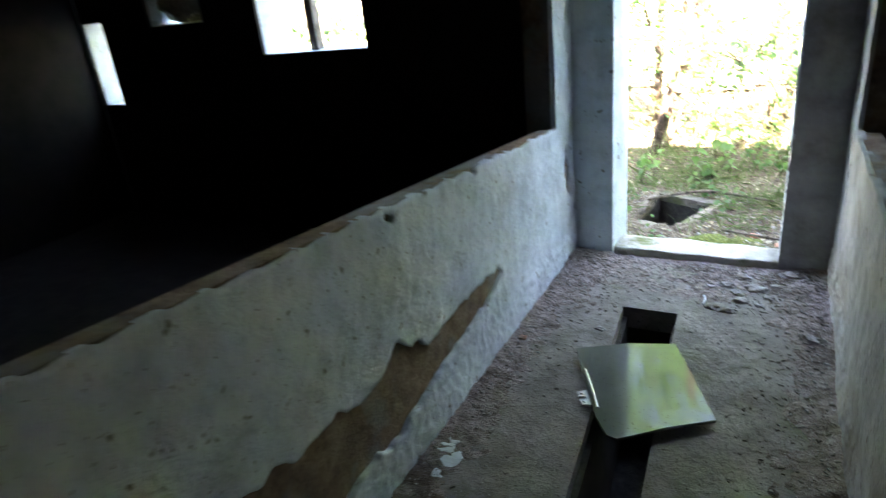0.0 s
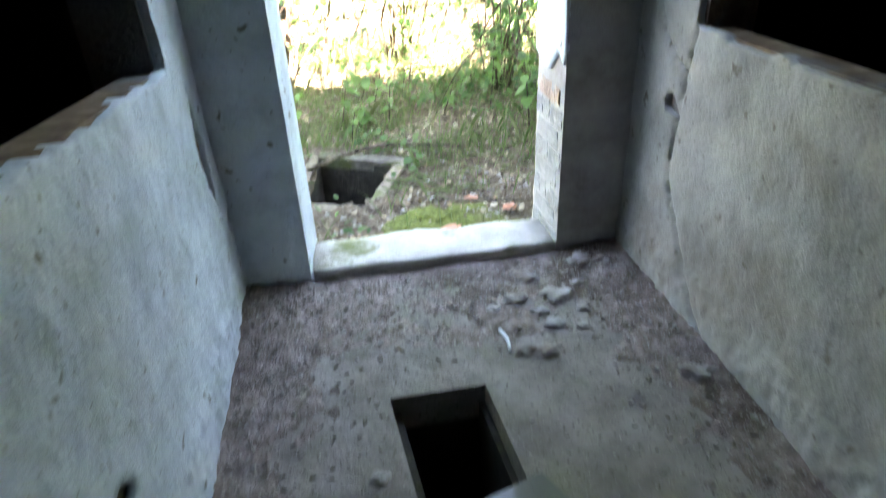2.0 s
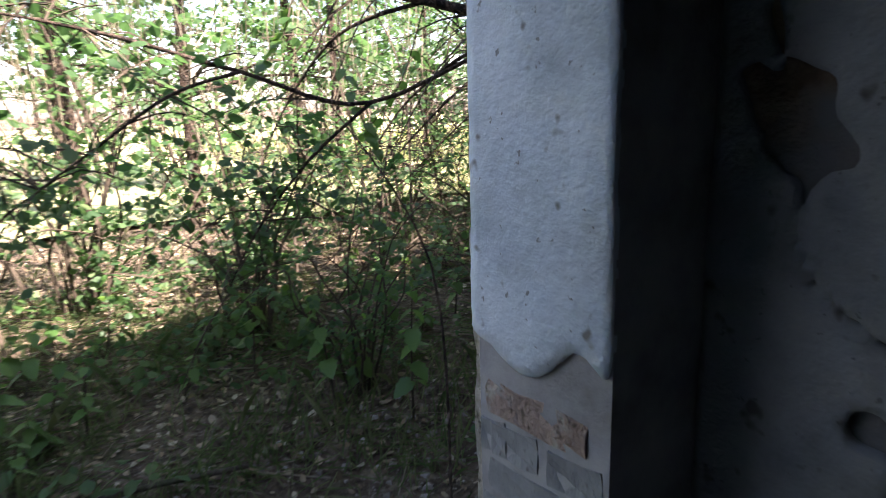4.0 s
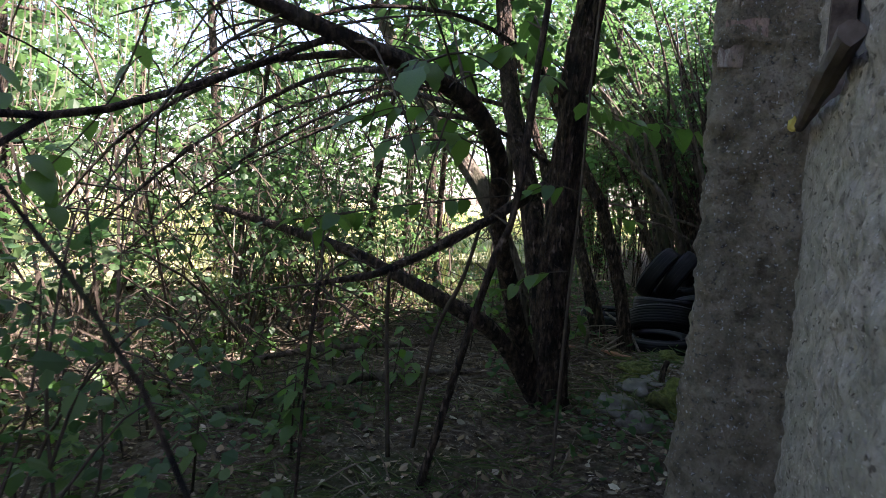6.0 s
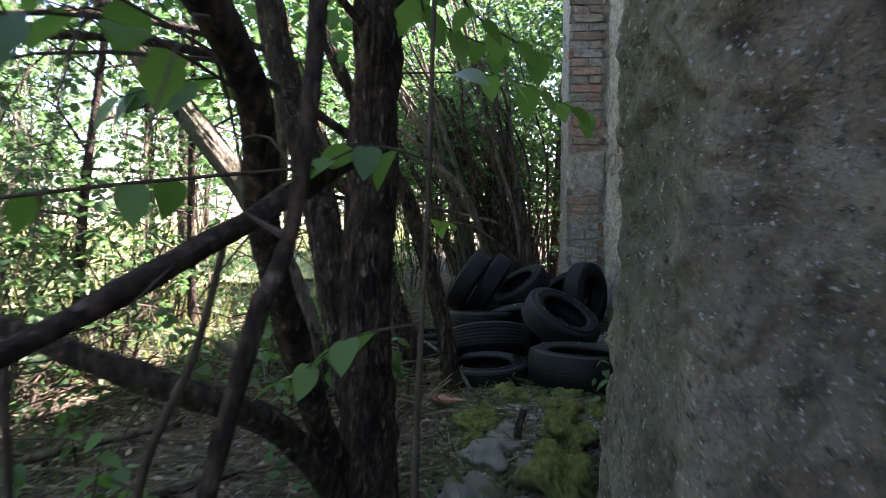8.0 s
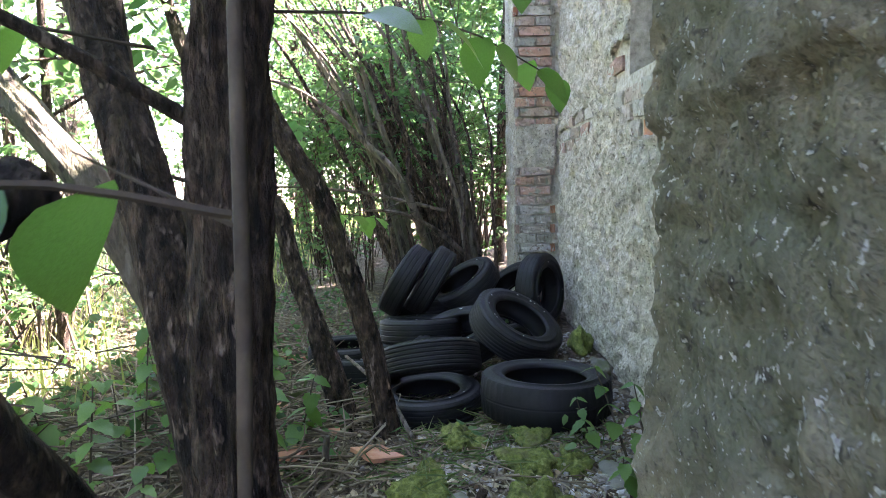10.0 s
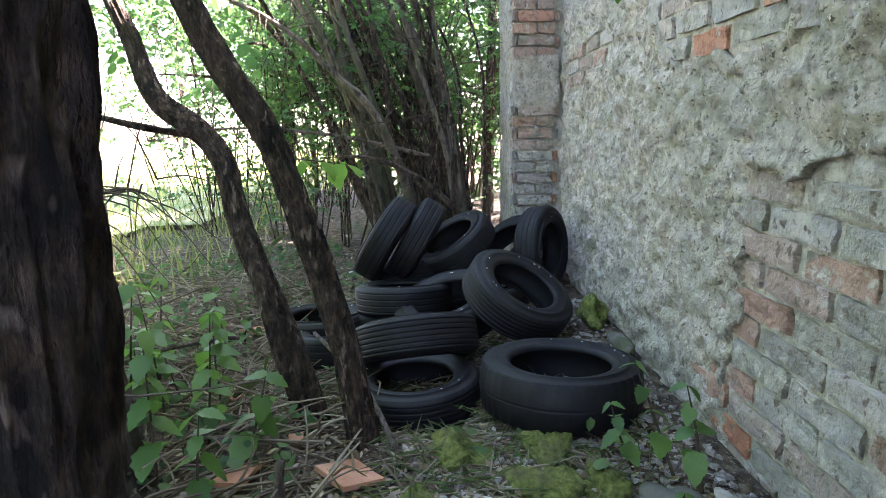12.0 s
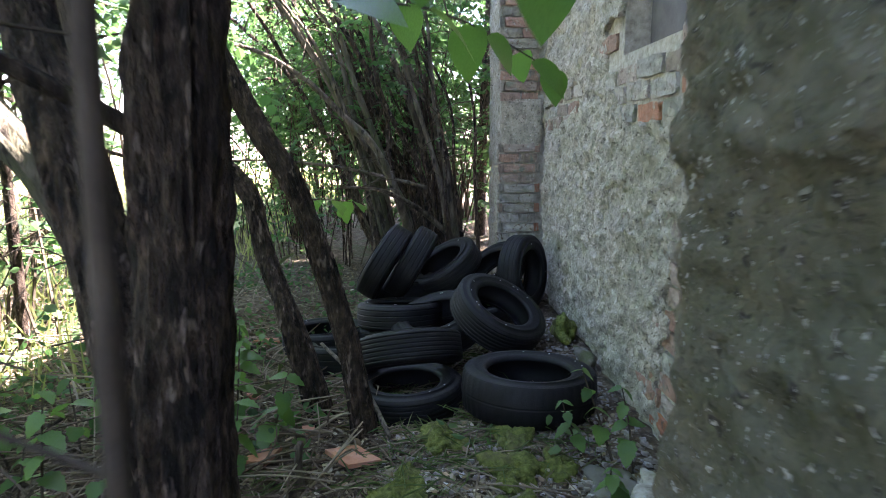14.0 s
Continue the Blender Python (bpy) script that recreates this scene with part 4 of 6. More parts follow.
T2 = [((3.64, 1.38, 0.2), 0.065), ((3.69, 1.47, 0.65), 0.062), ((3.76, 1.58, 1.05), 0.058), ((3.86, 1.71, 1.4), 0.052), ((4.0, 1.85, 1.9), 0.045), ((4.2, 2.05, 3.0), 0.025)]
L = [((3.72, 1.41, -0.2), 0.05), ((3.4, 1.46, 0.31), 0.042), ((3.0, 1.44, 0.82), 0.038), ((2.76, 1.37, 1.12), 0.036), ((2.5, 1.39, 1.30), 0.034), ((2.25, 1.46, 1.37), 0.03), ((1.95, 1.58, 1.42), 0.026), ((1.55, 1.82, 1.53), 0.021), ((1.1, 2.15, 1.66), 0.016), ((0.4, 2.7, 1.95), 0.009)]
N = [((3.68, 1.4, -0.2), 0.055), ((3.3, 1.52, 0.26), 0.042), ((3.0, 1.78, 0.5), 0.036), ((2.9, 2.21, 0.68), 0.028), ((2.75, 2.9, 0.85), 0.014)]
limbs(main, [("trunk", T, "furrowed dark trunk"), ("limb", T2, ""), ("limb", L, "long limb arching low over the path"), ("limb", N, "")], BARK)
for nodes in ([((2.1, 1.5, 1.4), 0.014), ((2.0, 1.95, 1.36), 0.011), ((1.8, 2.3, 1.12), 0.007), ((1.7, 2.6, 0.8), 0.003)],
              [((2.3, 1.44, 1.36), 0.014), ((2.45, 2.0, 1.42), 0.011), ((2.3, 2.5, 1.15), 0.008), ((2.05, 2.9, 0.72), 0.003)],
              [((2.55, 1.38, 1.28), 0.013), ((2.85, 2.0, 1.4), 0.010), ((2.75, 2.7, 1.1), 0.007), ((2.45, 3.2, 0.6), 0.003)],
              [((1.55, 1.82, 1.53), 0.011), ((1.3, 2.2, 1.4), 0.008), ((1.15, 2.6, 1.0), 0.005), ((1.1, 2.85, 0.6), 0.002)],
              [((3.61, 1.33, 1.1), 0.016), ((3.3, 1.75, 1.35), 0.012), ((3.0, 2.3, 1.3), 0.008), ((2.7, 2.9, 0.95), 0.003)],
              [((3.6, 1.31, 1.45), 0.016), ((3.2, 1.6, 1.75), 0.012), ((2.7, 1.95, 1.75), 0.008), ((2.2, 2.3, 1.5), 0.003)],
              [((3.9, 1.75, 1.5), 0.016), ((3.7, 2.4, 1.6), 0.012), ((3.3, 3.0, 1.4), 0.008), ((2.9, 3.5, 0.9), 0.003)]):
    part("bough", stem(*nodes, sides=6, sub=6, rough=0.25), BARK, main, "", True)
    bm, _ = twigs_on(nodes, 26, 0.42, 0.003, 3)
    tagged(part("twig_spray", bm, TWIG, main, "fine drooping twigs"), kind="stuff")
D1 = [((1.95, 1.58, 1.42), 0.011), ((1.29, 1.9, 1.1), 0.010), ((0.79, 2.1, 1.24), 0.009), ((0.34, 2.35, 1.4), 0.008), ((-0.05, 2.6, 1.5), 0.004)]
D2 = [((0.79, 2.1, 1.24), 0.008), ((0.5, 2.1, 1.15), 0.007), ((0.2, 2.2, 0.94), 0.005), ((-0.09, 2.3, 0.73), 0.002)]
D3 = [((1.29, 1.9, 1.1), 0.009), ((1.0, 2.0, 0.85), 0.007), ((0.75, 2.05, 0.55), 0.005), ((0.62, 2.1, 0.3), 0.002)]
for nodes in (D1, D2, D3):
    part("bough", stem(*nodes, sides=6, sub=6, rough=0.25), BARK, main, "", True)
    bm, spots = twigs_on(nodes, 22, 0.4, 0.0035, 3)
    tagged(part("twig_spray", bm, TWIG, main, "fine drooping twigs"), kind="stuff")
    part("leaves", crown(spots[::2], 7, 0.06, 0.08), LEAF, main, "sparse green leaves")
# Crown added mostly above view, to shade the pilaster top and trunk.
part("crown", crown([(rnd.uniform(2.2, 4.2), rnd.uniform(0.7, 2.4), rnd.uniform(2.5, 3.7)) for _ in range(75)], 22, 0.075, 0.2), LEAF, main, "spreading crown of green leaves, added overhead for shade")
part("low_leaves", crown([(rnd.uniform(3.1, 4.6), rnd.uniform(1.25, 2.3), rnd.uniform(1.75, 2.5)) for _ in range(34)], 13, 0.09, 0.17), LEAF, main, "hanging green leaves")
bm, _ = twigs_on(L, 60, 0.55, 0.004)
tagged(part("twig_spray", bm, TWIG, main, "fine drooping twigs"), kind="stuff")
pale = thing("tree", (4.8, 1.94, -0.2), "pale grey leaning tree with peeling bark", "tree")
limbs(pale, [("trunk", [((4.8, 1.92, -0.25), 0.1), ((4.8, 1.95, 0.26), 0.075), ((4.8, 2.23, 0.93), 0.07), ((4.8, 2.61, 1.43), 0.062), ((4.8, 2.87, 1.76), 0.058), ((4.85, 3.23, 2.3), 0.05), ((4.9, 3.7, 3.4), 0.03)], "pale leaning trunk"),
             ("limb", [((4.8, 2.15, 0.75), 0.045), ((4.6, 2.0, 1.2), 0.035), ((4.4, 1.95, 1.8), 0.025), ((4.3, 2.0, 2.8), 0.015)], "")], PALEBARK)
crooked = thing("tree", (5.35, 1.42, -0.17), "thin crooked tree with a bent stem and dead twigs", "tree")
B = [((5.38, 1.39, -0.32), 0.065), ((5.34, 1.45, 0.04), 0.046), ((5.4, 1.64, 0.55), 0.043), ((5.45, 1.72, 0.84), 0.042), ((5.49, 1.82, 0.98), 0.04), ((5.5, 1.97, 1.09), 0.036), ((5.55, 2.07, 1.33), 0.033), ((5.6, 2.18, 1.6), 0.03), ((5.7, 2.5, 2.6), 0.02)]
limbs(crooked, [("trunk", B, ""), ("limb", [((5.36, 1.42, -0.32), 0.042), ((5.3, 1.53, 0.2), 0.034), ((5.36, 1.62, 0.5), 0.03), ((5.42, 1.7, 0.75), 0.022)], ""),
                ("limb", [((5.48, 1.8, 0.95), 0.018), ((5.3, 2.0, 1.0), 0.013), ((5.1, 2.25, 1.1), 0.007)], "")], BARK)
bm, _ = twigs_on([((5.45, 1.75, 0.85), 0.01), ((5.35, 2.1, 0.75), 0.01), ((5.2, 2.4, 0.6), 0.01)], 46, 0.4, 0.0028)
tagged(part("twig_spray", bm, TWIG, crooked, "bare dead twigs"), kind="stuff")
slim = thing("tree", (5.05, 1.18, -0.15), "slim leaning tree with mossy bark beside the tyres", "tree")
limbs(slim, [("limb", [((5.0, 1.3, 0.55), 0.012), ((5.15, 1.42, 0.75), 0.008), ((5.3, 1.5, 0.85), 0.003)], "broken side twig"), ("trunk", [((5.06, 1.17, -0.3), 0.07), ((5.04, 1.19, -0.02), 0.052), ((5.02, 1.23, 0.26), 0.046), ((5, 1.33, 0.66), 0.044), ((5, 1.45, 0.99), 0.042), ((5, 1.57, 1.19), 0.041), ((5, 1.67, 1.4), 0.038), ((5.0, 1.9, 1.9), 0.034), ((5.05, 2.15, 2.8), 0.02)], "")], BARK)

# Three more crowns added above view, to shade the ground behind the trees.
part("crown", crown([(rnd.uniform(4.2, 5.6), rnd.uniform(2.0, 4.2), rnd.uniform(2.7, 4.4)) for _ in range(80)], 21, 0.08, 0.2), LEAF, pale, "wide crown of green leaves, added overhead for shade")
part("crown", crown([(rnd.uniform(5.1, 6.6), rnd.uniform(1.8, 3.6), rnd.uniform(2.2, 3.6)) for _ in range(50)], 21, 0.07, 0.2), LEAF, crooked, "loose crown of green leaves, added overhead for shade")
part("crown", crown([(rnd.uniform(4.6, 6.0), rnd.uniform(1.2, 3.0), rnd.uniform(2.6, 3.9)) for _ in range(45)], 21, 0.07, 0.2), LEAF, slim, "loose crown of green leaves, added overhead for shade")


def sapling(nodes, label, m=TWIG, group=""):
    top = thing("sapling", nodes[0][0], label, "sapling", group)
    part("stem", stem(*nodes, sides=8, sub=7, rough=0.2), m, top, "", True)
    line = curve_points(nodes, 8)
    for k in (0.35, 0.55, 0.8):
        q, r = line[int(k * (len(line) - 1))]
        a = rnd.uniform(0, 6.28)
        d = Vector((math.cos(a) * 0.5, abs(math.sin(a)), 0.5)) * rnd.uniform(0.05, 0.11)
        part("side_twig", stem((q, r * 0.45), (q + d * 0.5, r * 0.3), (q + d, r * 0.12), sides=4, sub=2), TWIG, top)
    return top


sapling([((2.76, 1.07, -0.15), 0.0075), ((2.76, 1.05, 0.5), 0.0065), ((2.76, 1.03, 0.93), 0.005), ((2.75, 1.01, 1.46), 0.005), ((2.73, 0.96, 2.3), 0.006)], "straight thin upright sapling stem", TWIG)
sapling([((2.38, 1.47, -0.15), 0.016), ((2.4, 1.31, 0.46), 0.015), ((2.4, 1.22, 0.76), 0.014), ((2.41, 1.16, 0.94), 0.013), ((2.42, 1.1, 1.52), 0.011), ((2.45, 1.02, 2.3), 0.007)], "slender leaning sapling by the path", BARK)
sapling([((2.55, 1.7, -0.15), 0.010), ((2.55, 1.73, 0.39), 0.0085), ((2.55, 1.73, 0.66), 0.007)], "short thin dark sapling")
sapling([((2.68, 1.66, -0.13), 0.011), ((2.7, 1.59, 0.36), 0.010), ((2.7, 1.47, 0.63), 0.009), ((2.72, 1.41, 0.86), 0.007)], "short thin leaning sapling")
dead = thing("dead_branch", (1.9, 1.66, -0.15), "dark dead branch propped across the bushes", "branch")
Dn = [((1.9, 1.66, -0.15), 0.005), ((1.93, 1.65, 0.33), 0.0055), ((1.985, 1.655, 0.63), 0.007), ((2.0, 1.65, 0.665), 0.009), ((2.15, 1.5, 0.71), 0.013), ((2.45, 1.31, 0.86), 0.017), ((2.78, 1.17, 1.02), 0.021)]
part("branch", stem(*Dn, sides=8, sub=6, rough=0.25), BARK, dead, "", True)
bm, _ = twigs_on(Dn, 14, 0.25, 0.003)
tagged(part("twig_spray", bm, TWIG, dead), kind="stuff")

# broad leaves hanging near the path
for nodes, n, size in (
        ([((2.75, 1.37, 1.12), 0.004), ((2.5, 1.5, 1.2), 0.003), ((2.25, 1.66, 1.12), 0.002)], 6, 0.115),
        ([((2.4, 1.42, 1.33), 0.004), ((2.15, 1.4, 1.38), 0.003), ((2.0, 1.35, 1.32), 0.002)], 6, 0.12),
        ([((2.6, 1.2, 0.98), 0.003), ((2.35, 1.5, 0.93), 0.003), ((2.0, 1.9, 0.84), 0.002)], 9, 0.085),
        ([((3.62, 1.3, 1.35), 0.004), ((3.95, 0.9, 1.4), 0.003), ((4.3, 0.56, 1.31), 0.002)], 8, 0.13),
        ([((2.72, 1.02, 1.0), 0.003), ((2.66, 1.12, 1.02), 0.0025), ((2.62, 1.2, 0.98), 0.002)], 5, 0.085),
        ([((2.72, 1.04, 0.7), 0.003), ((2.66, 1.16, 0.68), 0.0025), ((2.62, 1.24, 0.62), 0.002)], 5, 0.085),
        ([((2.72, 1.0, 1.36), 0.003), ((2.9, 0.95, 1.31), 0.0025), ((3.02, 0.82, 1.26), 0.002)], 6, 0.08),
        ([((3.6, 1.3, 1.5), 0.004), ((3.3, 1.35, 1.55), 0.003), ((3.0, 1.3, 1.45), 0.002)], 7, 0.1), ([((2.75, 1.01, 1.44), 0.003), ((2.98, 1.07, 1.35), 0.0025), ((3.12, 0.9, 1.29), 0.002)], 8, 0.085), ([((2.5, 1.39, 1.3), 0.004), ((2.62, 1.5, 1.5), 0.003), ((2.75, 1.6, 1.56), 0.002)], 8, 0.13),
        ([((3.6, 1.33, 1.6), 0.004), ((3.35, 1.5, 1.72), 0.003), ((3.1, 1.55, 1.62), 0.002)], 9, 0.13), ([((2.7, 1.36, 1.16), 0.004), ((2.55, 1.62, 1.3), 0.003), ((2.4, 1.8, 1.24), 0.002)], 8, 0.11), ([((3.7, 1.5, 1.3), 0.004), ((3.4, 1.75, 1.3), 0.003), ((3.15, 1.9, 1.2), 0.002)], 8, 0.12),
        ([((2.0, 1.65, 0.68), 0.004), ((2.15, 1.75, 0.85), 0.003), ((2.4, 1.8, 0.88), 0.002)], 8, 0.09), ([((1.3, 2.2, 1.4), 0.004), ((1.25, 2.0, 1.15), 0.003), ((1.3, 1.9, 0.9), 0.002)], 9, 0.085),
        ([((2.42, 1.1, 1.5), 0.004), ((2.6, 1.2, 1.62), 0.003), ((2.85, 1.25, 1.55), 0.002)], 7, 0.1),
        ([((5.0, 1.42, 0.84), 0.004), ((5.35, 1.43, 0.86), 0.003), ((5.66, 1.27, 0.82), 0.002)], 7, 0.12),
        ([((1.1, 2.15, 1.66), 0.004), ((1.0, 2.1, 1.4), 0.003), ((0.9, 2.2, 1.2), 0.002)], 9, 0.09),
        ([((1.55, 1.82, 1.53), 0.004), ((1.6, 2.1, 1.2), 0.003), ((1.5, 2.3, 0.95), 0.002)], 9, 0.09)):
    d0 = math.degrees(math.atan2(nodes[-1][0][1] - nodes[0][0][1], nodes[-1][0][0] - nodes[0][0][0]))
    sprig("leafy_shoot", nodes, [(0.35 + 0.65 * i / (n - 1), d0 + (70 if i % 2 else -70) * (1 - i / n) + rnd.uniform(-20, 20), rnd.uniform(10, 50), size * rnd.uniform(0.75, 1.15)) for i in range(n)],
          "thin leafy shoot with broad green leaves", 0 if rnd.random() < 0.6 else 2)

# ---- the shrub of many stems behind the tyres ----
hazel = thing("hazel_shrub", (7.9, 0.75, -0.15), "old shrub of many dark fanning stems", "shrub")
ends = []
for i in range(34):
    by, bx = rnd.uniform(0.4, 1.25), rnd.uniform(7.7, 8.7)
    lean = rnd.uniform(0.0, 1.1) + 1.2 * (by - 0.4) * rnd.uniform(0.4, 1.2) - 0.15
    h = rnd.uniform(2.3, 3.6)
    fx = rnd.uniform(-0.7, 0.6)
    thick = rnd.choice((0.016, 0.02, 0.027, 0.034, 0.042))
    nodes = [((bx, by, -0.3), thick * 1.25), ((bx + fx * 0.15, by + lean * 0.22, h * 0.22), thick), ((bx + fx * 0.35, by + lean * 0.5, h * 0.45), thick * 0.8), ((bx + fx * 0.65, by + lean * 0.85, h * 0.72), thick * 0.55), ((bx + fx, by + lean * 1.35, h), 0.005)]
    nodes = [(Vector(q) + Vector((rnd.gauss(0, 0.07), rnd.gauss(0, 0.07), 0)) * (k > 0), r) for k, (q, r) in enumerate(nodes)]
    part("stem", stem(*nodes, sides=7, sub=5, rough=0.3), PALEBARK if i % 3 == 0 else BARK, hazel, "", True)
    ends += [q for q, _ in curve_points(nodes, 5)[9:]]
    if i % 2 == 0:
        bm, _ = twigs_on(nodes, 16, 0.5, 0.004, 3)
        tagged(part("twig_spray", bm, TWIG, hazel, "fine side twigs"), kind="stuff")
for nodes in ([((7.85, 0.95, 0.0), 0.04), ((7.4, 1.23, 0.95), 0.03), ((7.4, 1.52, 1.3), 0.024), ((7.4, 1.88, 1.63), 0.019), ((7.35, 2.3, 1.83), 0.014), ((7.2, 2.9, 1.9), 0.006)],
              [((7.9, 1.0, 0.1), 0.035), ((7.9, 1.2, 0.8), 0.03), ((7.95, 1.45, 1.45), 0.026), ((8.0, 1.62, 2.0), 0.02), ((8.1, 1.9, 2.9), 0.01)],
              [((7.6, 0.9, 0.75), 0.016), ((7.5, 1.6, 0.92), 0.013), ((7.4, 2.3, 0.98), 0.008), ((7.3, 2.8, 0.9), 0.003)],
              [((8.0, 0.6, 0.2), 0.03), ((7.7, 0.95, 0.55), 0.022), ((7.3, 1.25, 0.75), 0.015), ((6.9, 1.5, 0.8), 0.006)]):
    part("stem", stem(*nodes, sides=8, sub=6, rough=0.25), PALEBARK, hazel, "long bent stem", True)
    bm, _ = twigs_on(nodes, 18, 0.4, 0.0035, 3)
    tagged(part("twig_spray", bm, TWIG, hazel, "fine side twigs"), kind="stuff")
part("leaves", crown([e + Vector((rnd.gauss(0.2, 0.25), rnd.gauss(0.1, 0.25), rnd.gauss(0.1, 0.25))) for e in ends if e.z > 1.1], 7, 0.05, 0.2), LEAF, hazel, "small green leaves")


def arching_shrub(base, reach, height, count, label):
    """A broad shrub whose boughs arch over and carry dense flat sprays."""
    top = thing("arching_shrub", base, label, "shrub", "arching shrubs behind the tyres")
    b, spots = Vector(base), []
    for i in range(count):
        a, ln, hh = rnd.uniform(0, 6.28), reach * rnd.uniform(0.5, 1.1), height * rnd.uniform(0.55, 1.1)
        d = Vector((math.cos(a), math.sin(a), 0)) * ln
        bend = Vector((rnd.gauss(0, 0.12), rnd.gauss(0, 0.12), 0))
        nodes = [(b + d * rnd.uniform(0.1, 0.45) + Vector((0, 0, -0.2)), 0.009), (b + d * 0.5 + bend + Vector((0, 0, hh * 0.5)), 0.007), (b + d * 0.8 + Vector((0, 0, hh)), 0.005), (b + d * 1.1 + Vector((0, 0, hh * 0.8)), 0.003)]
        part("bough", stem(*nodes, sides=5, sub=5, rough=0.2), BARK, top, "", True)
        spots += [q for q, _ in curve_points(nodes, 7)[4:]]
    part("leaves", crown([q + Vector((rnd.gauss(0, 0.12), rnd.gauss(0, 0.12), rnd.gauss(0, 0.1))) for q in spots], 21, 0.045, 0.14), LEAF, top, "dense flat sprays of green leaves")


for x, y, r, h, n in ((9.3, 2.2, 1.1, 2.3, 16), (10.2, 3.3, 1.3, 2.9, 18), (9.6, 1.0, 1.0, 2.6, 14), (11.5, 2.2, 1.4, 3.4, 18), (13.2, 1.4, 1.6, 3.8, 14), (8.9, 1.7, 0.8, 3.2, 8)):
    arching_shrub((x, y, ground_z(x, y)), r, h, n, "broad shrub with arching boughs of dense green leaves")

# ---- the wood ----


def wood_tree(height, spread, clusters, per, leaf, label, low=0.35, trunk_r=0.06):
    top = thing("tree", (0, 0, 0), label, "tree", "trees of the wood")
    lean = (rnd.uniform(-0.5, 0.5), rnd.uniform(-0.5, 0.5))
    tr = [((0, 0, -0.3), trunk_r * 1.3), ((lean[0] * 0.2, lean[1] * 0.2, height * 0.3), trunk_r), ((lean[0] * 0.6, lean[1] * 0.6, height * 0.65), trunk_r * 0.7), ((lean[0], lean[1], height), trunk_r * 0.25)]
    part("trunk", stem(*tr, sides=8, sub=4), BARK, top, "", True)
    line = curve_points(tr, 6)
    spots = []
    for _ in range(9):
        q, r = line[rnd.randrange(5, len(line))]
        a = rnd.uniform(0, 6.28)
        d = Vector((math.cos(a), math.sin(a), rnd.uniform(-0.1, 0.7)))
        ln = spread * rnd.uniform(0.6, 1.1)
        nodes = [(q, r * 0.5), (q + d * ln * 0.5, r * 0.3), (q + d * ln + Vector((0, 0, -0.15 * ln)), r * 0.1)]
        part("limb", stem(*nodes, sides=5, sub=4), BARK, top, "", True)
        spots += [p for p, _ in curve_points(nodes, 6)[3:]]
    cl = []
    for _ in range(clusters):
        c = rnd.choice(spots) + Vector((rnd.gauss(0, 0.3), rnd.gauss(0, 0.3), rnd.gauss(0, 0.25)))
        if c.z > low * height:
            cl.append(c)
    part("crown", crown(cl, per, leaf, 0.26), LEAF, top, "loose crown of small green leaves")
    return top


kinds = [wood_tree(4.5, 1.5, 70, 20, 0.085, "young leafy tree with a thin trunk", 0.28, 0.045), wood_tree(5.5, 1.8, 85, 20, 0.09, "leafy woodland tree with spreading limbs", 0.3, 0.06),
         wood_tree(3.2, 1.2, 52, 18, 0.07, "low leafy understorey tree", 0.25, 0.03), wood_tree(6.5, 2.2, 150, 22, 0.1, "tall leafy woodland tree", 0.35, 0.08)]
SPOTS_WOOD = [(3, 9.5, 5.2), (0, 7.4, 4.4), (1, 6.0, 6.2), (2, 4.6, 4.6), (0, 3.2, 5.6), (1, 1.9, 6.5), (0, -0.95, 4.3), (1, -2.2, 5.6), (3, -0.7, 7.0), (3, 1.0, 7.8), (3, 0.2, 10.2), (2, -3.6, 4.6), (3, -1.2, 8.0),
              (1, 10.6, 2.6), (0, 12.0, 1.2), (3, 13.5, 3.4), (2, 9.6, 1.5), (1, 11.0, -0.8), (3, 15.5, 0.6), (1, 9.5, 8.5), (3, 4.5, 9.0), (0, 7.0, 9.0),
              (3, 17.5, 4.5), (3, 1.2, 10.5), (1, -4.8, 7.5), (2, 6.3, 3.4), (2, 5.2, 3.6), (2, -1.7, 3.6)]
# Added trees; the first three stand behind the building to shade the woodland.
SPOTS_WOOD += [(3, 11.4, -1.9), (3, 12.9, -0.7), (3, 14.2, -2.2), (1, 12.2, 1.1), (3, 14.6, 1.2), (1, 10.7, 0.2)]
placed = set()
for i, (k, x, y) in enumerate(SPOTS_WOOD):
    m = pose(x, y, ground_z(x, y) + 0.05, 0, 0, rnd.uniform(0, 360))
    if k not in placed:
        placed.add(k)
        kinds[k].matrix_basis = m
    else:
        copy_thing(kinds[k], m)
for i in range(30):
    a = radians(-35 + i * 6.8)
    d = rnd.uniform(34, 46)
    c = copy_thing(kinds[(1, 3)[i % 2]], pose(3 + math.cos(a) * d, 2 + math.sin(a) * d, -0.2, 0, 0, rnd.uniform(0, 360)))
    c.scale = (1.9, 1.9, rnd.uniform(1.4, 1.9))


# dense woodland that closes the view behind the tyres
far_leaves = [(rnd.uniform(12.0, 15.0), rnd.uniform(-1.2, 5.2), rnd.uniform(0.0, 1.0) ** 0.8 * 5.2 - 0.1) for _ in range(640)]
far_leaves = [c for c in far_leaves if c[1] < 1.6 or c[2] > 1.2 + 0.12 * c[1]]
single("far_woodland", crown(far_leaves, 21, 0.12, 0.22), LEAF, "dense mid-green foliage of the wood behind", "trees", kind="stuff")


